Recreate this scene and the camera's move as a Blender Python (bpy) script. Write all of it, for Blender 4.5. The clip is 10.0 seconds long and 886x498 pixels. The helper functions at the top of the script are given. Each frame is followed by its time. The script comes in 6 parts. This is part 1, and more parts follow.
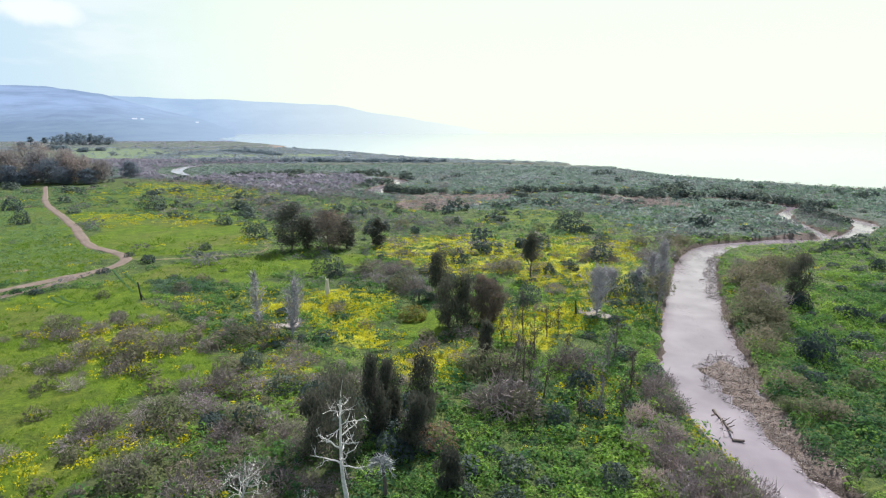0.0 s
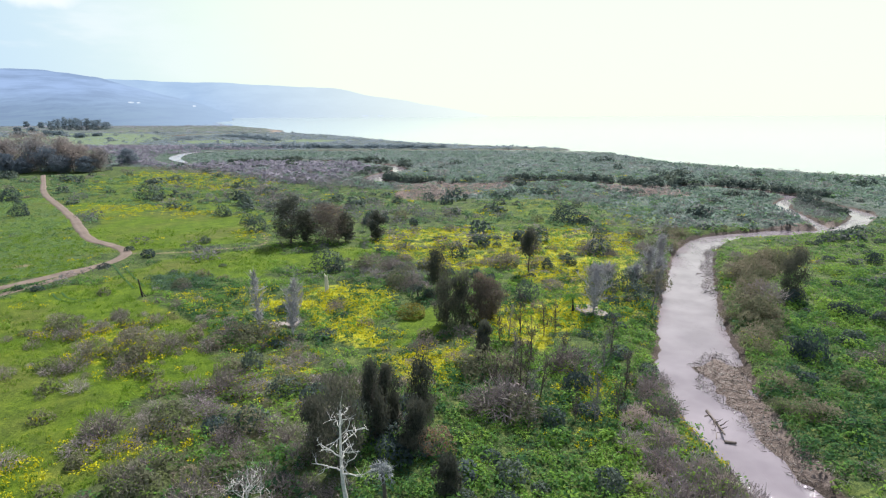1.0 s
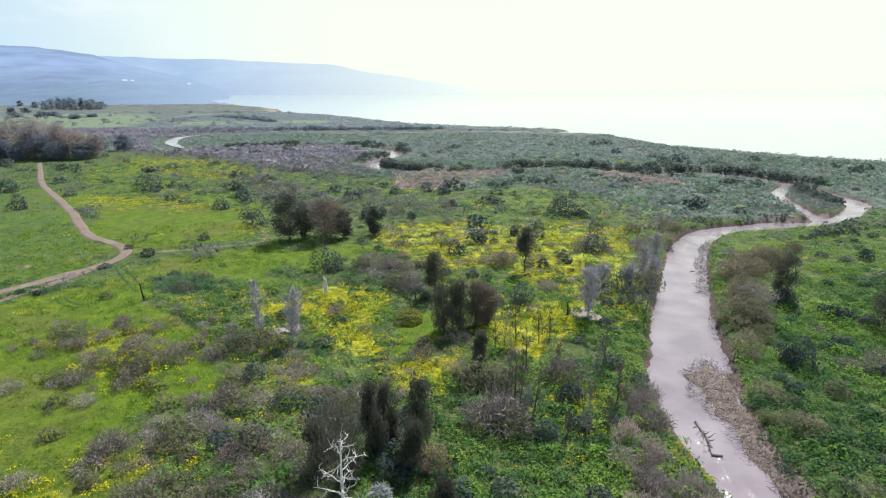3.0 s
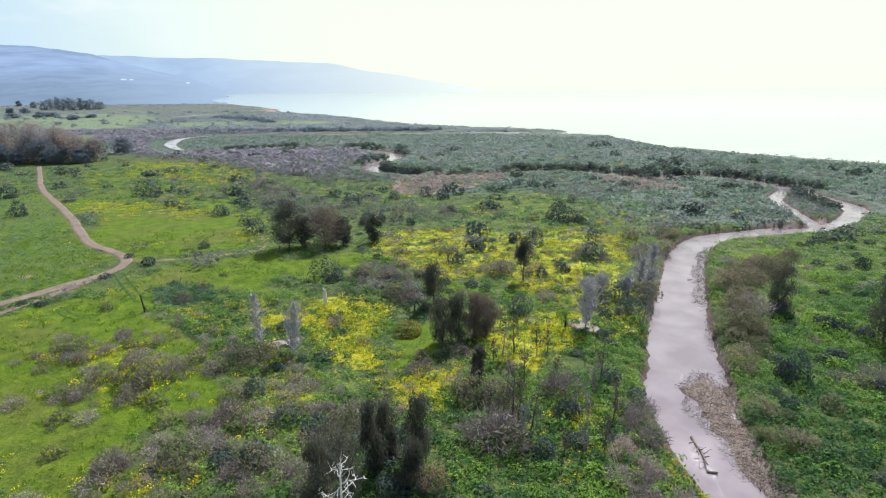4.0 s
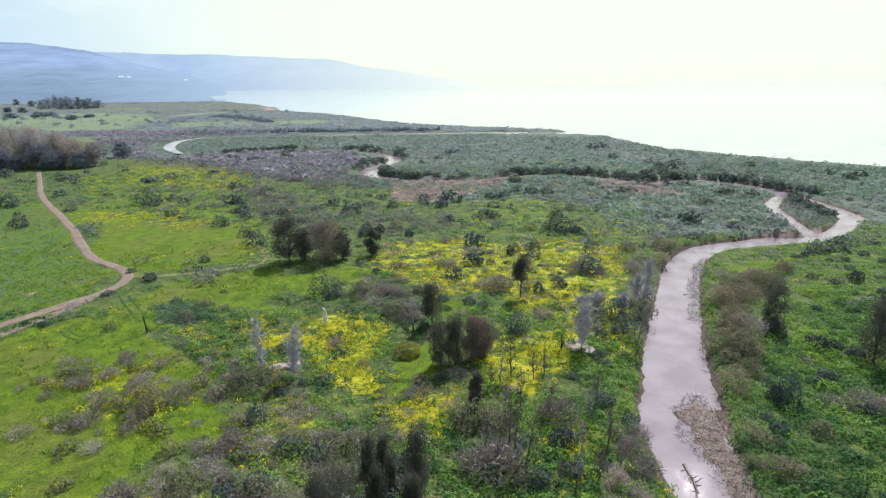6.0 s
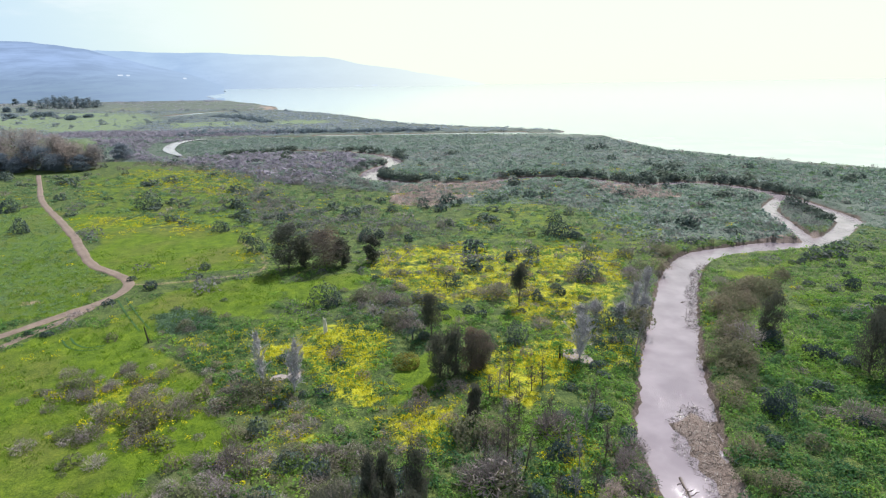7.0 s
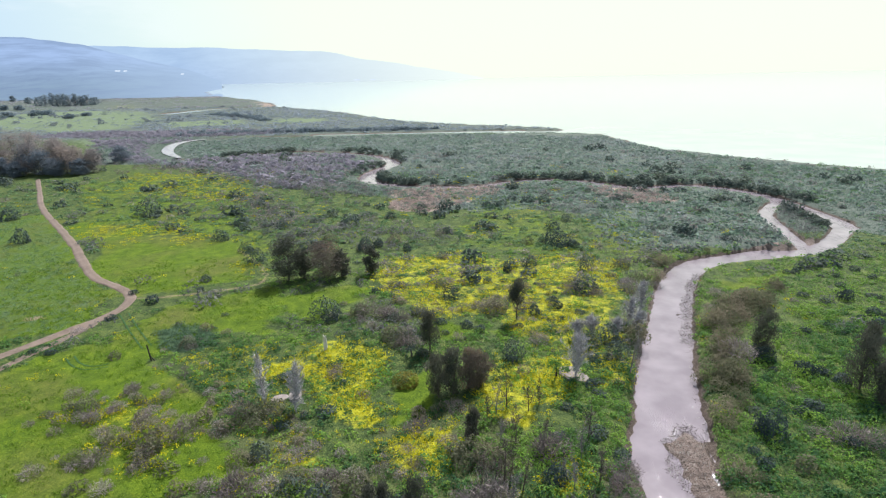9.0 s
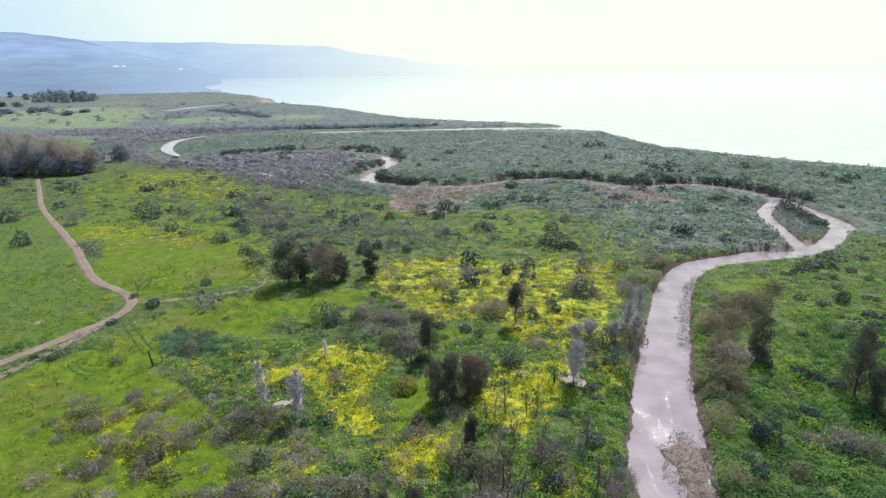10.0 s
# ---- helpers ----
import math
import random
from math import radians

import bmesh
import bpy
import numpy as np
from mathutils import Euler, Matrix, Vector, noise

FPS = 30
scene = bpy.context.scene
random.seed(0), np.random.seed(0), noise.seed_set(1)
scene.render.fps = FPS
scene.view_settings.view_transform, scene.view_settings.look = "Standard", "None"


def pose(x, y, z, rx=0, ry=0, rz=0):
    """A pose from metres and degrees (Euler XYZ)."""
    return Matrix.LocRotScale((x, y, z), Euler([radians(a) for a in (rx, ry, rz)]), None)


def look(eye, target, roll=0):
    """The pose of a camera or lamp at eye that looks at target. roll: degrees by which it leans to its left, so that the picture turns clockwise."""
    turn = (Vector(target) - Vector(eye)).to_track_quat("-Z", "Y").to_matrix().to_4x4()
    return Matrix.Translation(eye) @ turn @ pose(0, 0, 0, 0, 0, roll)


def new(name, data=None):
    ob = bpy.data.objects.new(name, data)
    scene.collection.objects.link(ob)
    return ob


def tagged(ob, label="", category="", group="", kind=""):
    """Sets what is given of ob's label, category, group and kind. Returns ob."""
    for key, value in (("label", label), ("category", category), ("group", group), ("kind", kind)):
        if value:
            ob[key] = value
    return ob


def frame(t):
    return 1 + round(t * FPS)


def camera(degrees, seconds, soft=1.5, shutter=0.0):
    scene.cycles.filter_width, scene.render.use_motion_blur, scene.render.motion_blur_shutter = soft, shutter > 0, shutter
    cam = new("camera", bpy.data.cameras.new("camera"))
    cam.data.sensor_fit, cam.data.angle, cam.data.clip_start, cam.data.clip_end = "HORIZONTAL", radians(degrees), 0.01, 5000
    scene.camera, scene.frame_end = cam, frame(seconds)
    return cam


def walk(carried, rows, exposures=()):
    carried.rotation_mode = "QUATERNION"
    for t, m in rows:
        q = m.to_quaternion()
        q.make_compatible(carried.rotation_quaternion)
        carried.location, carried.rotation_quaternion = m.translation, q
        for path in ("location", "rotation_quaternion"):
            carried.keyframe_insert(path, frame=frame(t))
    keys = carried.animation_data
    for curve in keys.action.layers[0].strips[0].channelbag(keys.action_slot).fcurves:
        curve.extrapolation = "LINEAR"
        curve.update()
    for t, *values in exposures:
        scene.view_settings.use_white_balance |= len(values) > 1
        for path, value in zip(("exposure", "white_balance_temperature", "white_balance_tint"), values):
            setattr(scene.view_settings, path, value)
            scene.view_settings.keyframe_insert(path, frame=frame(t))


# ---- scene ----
# A drone rises straight up over a river delta: meadows with yellow flowers, scrub, a muddy river, a lake and hazy hills.
cam = camera(75.31, 10.0, 1.2)
ROWS = [
    (0.0, 0.000, 0.000, 32.000, -11.673, 0.098, -0.001),
    (0.5, 0.079, -0.041, 33.292, -12.501, 0.149, -0.046),
    (1.0, 0.157, -0.113, 34.601, -13.297, 0.191, -0.110),
    (1.5, 0.205, -0.169, 35.905, -14.093, 0.245, -0.180),
    (2.0, 0.270, -0.198, 37.220, -14.840, 0.297, -0.243),
    (2.5, 0.356, -0.205, 38.553, -15.344, 0.353, -0.286),
    (4.0, 0.639, -0.258, 42.533, -15.745, 0.529, -0.407),
    (4.5, 0.716, -0.272, 43.839, -15.894, 0.584, -0.441),
    (5.0, 0.794, -0.321, 45.152, -15.988, 0.639, -0.475),
    (5.5, 0.860, -0.351, 46.433, -16.106, 0.689, -0.512),
    (7.0, 1.152, -0.410, 50.400, -16.455, 0.879, -0.604),
    (7.5, 1.229, -0.425, 51.721, -16.574, 0.941, -0.651),
    (8.0, 1.308, -0.441, 53.020, -16.674, 1.002, -0.686),
    (8.5, 1.402, -0.461, 54.303, -16.863, 1.055, -0.718),
    (9.0, 1.491, -0.481, 55.612, -17.074, 1.121, -0.757),
    (9.5, 1.590, -0.512, 56.831, -17.335, 1.183, -0.791),
    (10.0, 1.702, -0.544, 58.046, -17.617, 1.241, -0.829),
]
walk(cam, [(t, pose(x, y, z, 90 + pitch, roll, yaw)) for t, x, y, z, pitch, roll, yaw in ROWS], [(0.0, 0.70, 6100, 10.0), (10.0, 0.70, 6100, 10.0)])

# ---- world, sun, exposure ----
SUN_AZIMUTH, SUN_HEIGHT = 26.0, 48.0  # degrees to the right of +y, and above the horizon
world = bpy.data.worlds.new("sky")
scene.world = world
world.use_nodes = True
wn, wl = world.node_tree.nodes, world.node_tree.links
sky = wn.new("ShaderNodeTexSky")
sky.sky_type, sky.sun_disc = "NISHITA", False
sky.sun_elevation, sky.sun_rotation = radians(SUN_HEIGHT), radians(SUN_AZIMUTH)
sky.air_density, sky.dust_density, sky.ozone_density = 1.0, 0.6, 1.5
wn["Background"].inputs["Strength"].default_value = 0.065
# bright haze low over the horizon and towards the sun, and thin cloud
direction = wn.new("ShaderNodeTexCoord").outputs["Generated"]
facing = wn.new("ShaderNodeVectorMath")
facing.operation = "DOT_PRODUCT"
wl.new(direction, facing.inputs[0])
facing.inputs[1].default_value = (math.sin(radians(SUN_AZIMUTH)), math.cos(radians(SUN_AZIMUTH)), 0.25)
glare = wn.new("ShaderNodeMapRange")
glare.interpolation_type = "SMOOTHSTEP"
glare.inputs["From Min"].default_value, glare.inputs["From Max"].default_value = 0.40, 0.85
glare.inputs["To Min"].default_value, glare.inputs["To Max"].default_value = 0.0, 1.0
wl.new(facing.outputs["Value"], glare.inputs["Value"])
veil = wn.new("ShaderNodeMix")
veil.data_type = "RGBA"
rise = wn.new("ShaderNodeSeparateXYZ")
wl.new(direction, rise.inputs[0])
thin = wn.new("ShaderNodeMapRange")
thin.interpolation_type = "SMOOTHSTEP"
thin.inputs["From Min"].default_value, thin.inputs["From Max"].default_value = 0.10, 0.85
thin.inputs["To Min"].default_value, thin.inputs["To Max"].default_value = 0.97, 0.12
wl.new(rise.outputs["Z"], thin.inputs["Value"])
amount = wn.new("ShaderNodeMath")
amount.operation = "MULTIPLY"
amount.inputs[0].default_value = 1.0
wl.new(thin.outputs[0], amount.inputs[1])
puffs = wn.new("ShaderNodeTexNoise")
puffs.inputs["Scale"].default_value, puffs.inputs["Detail"].default_value, puffs.inputs["Roughness"].default_value = 3.2, 7.0, 0.55
stretch = wn.new("ShaderNodeMapping")
stretch.inputs["Scale"].default_value, stretch.inputs["Location"].default_value = (1.0, 1.0, 3.5), (0.35, 0.1, 0.2)
wl.new(direction, stretch.inputs["Vector"])
wl.new(stretch.outputs[0], puffs.inputs["Vector"])
cloud = wn.new("ShaderNodeMapRange")
cloud.interpolation_type = "SMOOTHSTEP"
cloud.inputs["From Min"].default_value, cloud.inputs["From Max"].default_value = 0.50, 0.66
cloud.inputs["To Min"].default_value, cloud.inputs["To Max"].default_value = 0.0, 0.85
wl.new(puffs.outputs["Fac"], cloud.inputs["Value"])
wl.new(amount.outputs[0], veil.inputs["Factor"])
high = wn.new("ShaderNodeMix")
high.data_type = "RGBA"
away = wn.new("ShaderNodeMath")
away.operation = "SUBTRACT"
away.inputs[0].default_value = 1.0
wl.new(glare.outputs[0], away.inputs[1])
seen = wn.new("ShaderNodeMath")
seen.operation = "MULTIPLY"
wl.new(away.outputs[0], seen.inputs[0])
wl.new(cloud.outputs[0], seen.inputs[1])
# one small white cloud over the hills
offset = wn.new("ShaderNodeVectorMath")
offset.operation = "SUBTRACT"
wl.new(direction, offset.inputs[0])
offset.inputs[1].default_value = (-0.545, 0.824, 0.160)
squash = wn.new("ShaderNodeVectorMath")
squash.operation = "MULTIPLY"
wl.new(offset.outputs[0], squash.inputs[0])
squash.inputs[1].default_value = (15.0, 10.0, 36.0)
reach = wn.new("ShaderNodeVectorMath")
reach.operation = "LENGTH"
wl.new(squash.outputs[0], reach.inputs[0])
fluff = wn.new("ShaderNodeTexNoise")
fluff.inputs["Scale"].default_value, fluff.inputs["Detail"].default_value = 26.0, 5.0
wl.new(direction, fluff.inputs["Vector"])
edge = wn.new("ShaderNodeMath")
edge.operation = "ADD"
wl.new(reach.outputs["Value"], edge.inputs[0])
wl.new(fluff.outputs["Fac"], edge.inputs[1])
puff = wn.new("ShaderNodeMapRange")
puff.interpolation_type = "SMOOTHSTEP"
puff.inputs["From Min"].default_value, puff.inputs["From Max"].default_value = 1.45, 0.85
wl.new(edge.outputs[0], puff.inputs["Value"])
either = wn.new("ShaderNodeMath")
either.operation = "MAXIMUM"
wl.new(seen.outputs[0], either.inputs[0])
wl.new(puff.outputs[0], either.inputs[1])
wl.new(either.outputs[0], high.inputs["Factor"])
wl.new(veil.outputs[2], high.inputs[6])
high.inputs[7].default_value = (9.4, 9.7, 9.4, 1)
wl.new(sky.outputs[0], veil.inputs[6])
tint = wn.new("ShaderNodeMix")
tint.data_type = "RGBA"
wl.new(glare.outputs[0], tint.inputs["Factor"])
tint.inputs[6].default_value, tint.inputs[7].default_value = (6.0, 7.6, 8.7, 1), (9.6, 10.2, 8.1, 1)
wl.new(tint.outputs[2], veil.inputs[7])
wl.new(high.outputs[2], wn["Background"].inputs["Color"])
a, e = radians(SUN_AZIMUTH), radians(SUN_HEIGHT)
sun = new("sun", bpy.data.lights.new("sun", "SUN"))
sun.data.energy, sun.data.angle, sun.data.color = 5.0, radians(0.6), (1.0, 0.95, 0.86)
sun.matrix_world = look((100 * math.sin(a) * math.cos(e), 100 * math.cos(a) * math.cos(e), 100 * math.sin(e)), (0, 0, 0))


# ---- materials ----
def nodes_of(name):
    m = bpy.data.materials.new(name)
    m.use_nodes = True
    return m, m.node_tree.nodes, m.node_tree.links, m.node_tree.nodes["Principled BSDF"]


def ramp(nodes, links, source, stops):
    r = nodes.new("ShaderNodeValToRGB")
    while len(r.color_ramp.elements) < len(stops):
        r.color_ramp.elements.new(0.5)
    for el, (p, c) in zip(r.color_ramp.elements, stops):
        el.position, el.color = p, (*c, 1)
    links.new(source, r.inputs[0])
    return r.outputs[0]


def noise_of(nodes, links, scale, detail=4.0, rough=0.6, offset=0.0, stretch=(1.0, 1.0, 1.0)):
    co = nodes.new("ShaderNodeTexCoord")
    mp = nodes.new("ShaderNodeMapping")
    mp.inputs["Location"].default_value, mp.inputs["Scale"].default_value = (offset, offset * 1.7, 0), stretch
    links.new(co.outputs["Object"], mp.inputs["Vector"])
    n = nodes.new("ShaderNodeTexNoise")
    n.inputs["Scale"].default_value, n.inputs["Detail"].default_value, n.inputs["Roughness"].default_value = scale, detail, rough
    links.new(mp.outputs[0], n.inputs["Vector"])
    return n.outputs["Fac"]


def calc(nodes, links, op, p, q, clamp=False):
    n = nodes.new("ShaderNodeMath")
    n.operation, n.use_clamp = op, clamp
    for k, v in enumerate((p, q)):
        if isinstance(v, (int, float)):
            n.inputs[k].default_value = v
        else:
            links.new(v, n.inputs[k])
    return n.outputs[0]


def blend(nodes, links, fac, p, q):
    n = nodes.new("ShaderNodeMix")
    n.data_type = "RGBA"
    for key, v in (("Factor", fac), ("A", p), ("B", q)):
        slot = [s for s in n.inputs if s.name == key and (key == "Factor" and s.type == "VALUE" or s.type == "RGBA")][0]
        if isinstance(v, tuple):
            slot.default_value = (*v, 1)
        elif isinstance(v, (int, float)):
            slot.default_value = v
        else:
            links.new(v, slot)
    return [s for s in n.outputs if s.type == "RGBA"][0]


def leaf_material(name, stops, glow_through=0.3, rough=0.75, mottle=0.0):
    """Foliage: each plant has its own tone, each leaf a little of its own; light passes partly through."""
    m, n, l, p = nodes_of(name)
    at = n.new("ShaderNodeAttribute")
    at.attribute_name = "tone"
    geo = n.new("ShaderNodeNewGeometry")
    one = calc(n, l, "MULTIPLY", at.outputs["Fac"], 0.68)
    two = calc(n, l, "MULTIPLY", geo.outputs["Random Per Island"], 0.32)
    both = calc(n, l, "ADD", one, two)
    if mottle:
        # light and dark flecks across the sprays
        flecks = noise_of(n, l, 0.5, 4.0, 0.7)
        both = calc(n, l, "ADD", both, calc(n, l, "MULTIPLY", calc(n, l, "SUBTRACT", flecks, 0.5), mottle))
    col = ramp(n, l, both, stops)
    l.new(col, p.inputs["Base Color"])
    p.inputs["Roughness"].default_value = rough
    p.inputs["Specular IOR Level"].default_value = 0.10
    tr = n.new("ShaderNodeBsdfTranslucent")
    l.new(col, tr.inputs["Color"])
    mx = n.new("ShaderNodeMixShader")
    mx.inputs[0].default_value = glow_through
    l.new(p.outputs[0], mx.inputs[1])
    l.new(tr.outputs[0], mx.inputs[2])
    l.new(mx.outputs[0], n["Material Output"].inputs["Surface"])
    return m


def rough_material(name, dark, light, scale=3.0, rough=0.9, bump=0.3):
    m, n, l, p = nodes_of(name)
    f1, f2 = noise_of(n, l, scale, 6.0), noise_of(n, l, scale * 0.13, 3.0, 0.5, 7.0)
    mixed = calc(n, l, "ADD", calc(n, l, "MULTIPLY", f1, 0.6), calc(n, l, "MULTIPLY", f2, 0.4))
    l.new(ramp(n, l, mixed, [(0.35, dark), (0.65, light)]), p.inputs["Base Color"])
    p.inputs["Roughness"].default_value = rough
    b = n.new("ShaderNodeBump")
    b.inputs["Strength"].default_value, b.inputs["Distance"].default_value = bump, 0.05
    l.new(f1, b.inputs["Height"])
    l.new(b.outputs[0], p.inputs["Normal"])
    return m


M_WEED = leaf_material("lush_weeds", [(0.0, (0.035, 0.084, 0.053)), (0.35, (0.082, 0.180, 0.055)), (0.65, (0.170, 0.308, 0.053)), (1.0, (0.262, 0.378, 0.060))], 0.47)
M_HERB = leaf_material("bluish_herbs", [(0.0, (0.060, 0.110, 0.074)), (1.0, (0.115, 0.180, 0.108))], 0.45)
# Field weeds: a duller green with some distance haze in the colour.
M_FIELD = leaf_material("hazy_green_weeds", [(0.0, (0.084, 0.143, 0.093)), (0.5, (0.150, 0.242, 0.118)), (1.0, (0.242, 0.334, 0.129))], 0.50, 0.85, 0.7)
M_GRASS = leaf_material("grass_blades", [(0.0, (0.079, 0.158, 0.018)), (1.0, (0.189, 0.282, 0.032))], 0.5)
M_FLOWER = leaf_material("yellow_flowers", [(0.0, (0.365, 0.331, 0.012)), (0.5, (0.502, 0.461, 0.014)), (1.0, (0.651, 0.586, 0.019))], 0.35)
M_BUSH = leaf_material("bush_leaves", [(0.0, (0.034, 0.050, 0.057)), (0.5, (0.076, 0.102, 0.090)), (1.0, (0.146, 0.170, 0.123))], 0.25)
M_TWIG = leaf_material("bare_twigs", [(0.0, (0.086, 0.066, 0.072)), (0.12, (0.131, 0.099, 0.121)), (0.3, (0.207, 0.179, 0.157)), (0.6, (0.294, 0.244, 0.253)), (1.0, (0.414, 0.363, 0.339))], 0.2, 0.85)
M_WILLOW = leaf_material("willow_leaves", [(0.0, (0.094, 0.107, 0.066)), (0.5, (0.169, 0.165, 0.104)), (0.8, (0.246, 0.207, 0.156)), (1.0, (0.305, 0.246, 0.212))], 0.45)
M_DARK = leaf_material("eucalyptus_leaves", [(0.0, (0.054, 0.058, 0.050)), (0.6, (0.102, 0.105, 0.081)), (1.0, (0.169, 0.157, 0.117))], 0.36)
M_RUST = leaf_material("rusty_leaves", [(0.0, (0.095, 0.081, 0.074)), (0.6, (0.158, 0.132, 0.113)), (0.85, (0.233, 0.172, 0.131)), (1.0, (0.299, 0.163, 0.092))], 0.38)
M_OLIVE = leaf_material("olive_yellow_leaves", [(0.0, (0.090, 0.082, 0.022)), (0.6, (0.190, 0.165, 0.034)), (1.0, (0.330, 0.285, 0.050))], 0.4)
# Delta scrub to hazy grove: distance haze is mixed into these colours.
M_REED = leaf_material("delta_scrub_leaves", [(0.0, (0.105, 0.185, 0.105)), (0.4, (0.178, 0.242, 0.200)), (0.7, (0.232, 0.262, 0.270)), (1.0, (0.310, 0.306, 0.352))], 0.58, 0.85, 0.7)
M_HAZED_SCRUB = leaf_material("hazed_scrub_leaves", [(0.0, (0.180, 0.226, 0.264)), (0.5, (0.264, 0.304, 0.353)), (1.0, (0.373, 0.384, 0.459))], 0.58, 0.85, 0.7)
M_PLAIN = leaf_material("hazed_plain_scrub", [(0.0, (0.235, 0.240, 0.285)), (0.6, (0.305, 0.295, 0.340)), (1.0, (0.385, 0.350, 0.375))], 0.55)
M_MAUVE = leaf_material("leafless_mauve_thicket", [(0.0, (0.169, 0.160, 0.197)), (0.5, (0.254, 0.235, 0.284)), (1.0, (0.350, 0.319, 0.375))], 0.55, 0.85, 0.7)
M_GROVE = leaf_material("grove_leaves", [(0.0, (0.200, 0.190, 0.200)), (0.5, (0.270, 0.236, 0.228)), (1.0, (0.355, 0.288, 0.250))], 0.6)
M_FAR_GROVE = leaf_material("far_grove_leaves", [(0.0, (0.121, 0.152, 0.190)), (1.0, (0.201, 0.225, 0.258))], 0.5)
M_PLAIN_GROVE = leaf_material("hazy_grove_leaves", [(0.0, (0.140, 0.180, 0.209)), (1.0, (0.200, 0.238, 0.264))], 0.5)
M_SCRUB = leaf_material("grey_olive_scrub", [(0.0, (0.098, 0.110, 0.107)), (0.5, (0.176, 0.178, 0.176)), (1.0, (0.275, 0.254, 0.262))], 0.45, 0.85, 0.7)
M_DRYREED = leaf_material("dry_reeds", [(0.0, (0.285, 0.214, 0.200)), (1.0, (0.494, 0.394, 0.373))], 0.35)
M_BARK = rough_material("bark", (0.05, 0.04, 0.032), (0.14, 0.115, 0.095), 8.0)
M_DEADWOOD = rough_material("bleached_dead_wood", (0.42, 0.39, 0.36), (0.72, 0.69, 0.65), 6.0)
M_GREYWOOD = rough_material("grey_dead_wood", (0.30, 0.28, 0.288), (0.50, 0.475, 0.482), 6.0)
M_DULLWOOD = rough_material("dull_grey_wood", (0.13, 0.115, 0.11), (0.26, 0.24, 0.235), 6.0)
M_FROND = rough_material("withered_fronds", (0.20, 0.21, 0.21), (0.34, 0.355, 0.35), 6.0)
M_BLACKWOOD = rough_material("dark_weathered_wood", (0.015, 0.013, 0.012), (0.05, 0.042, 0.036), 6.0)
M_DRIFT = rough_material("wet_driftwood", (0.060, 0.047, 0.042), (0.19, 0.15, 0.13), 5.0)
M_CONCRETE = rough_material("weathered_concrete", (0.15, 0.122, 0.112), (0.285, 0.240, 0.225), 1.5)
M_WHITEWALL = rough_material("whitewashed_plaster", (0.6, 0.58, 0.55), (0.8, 0.79, 0.76), 1.5)


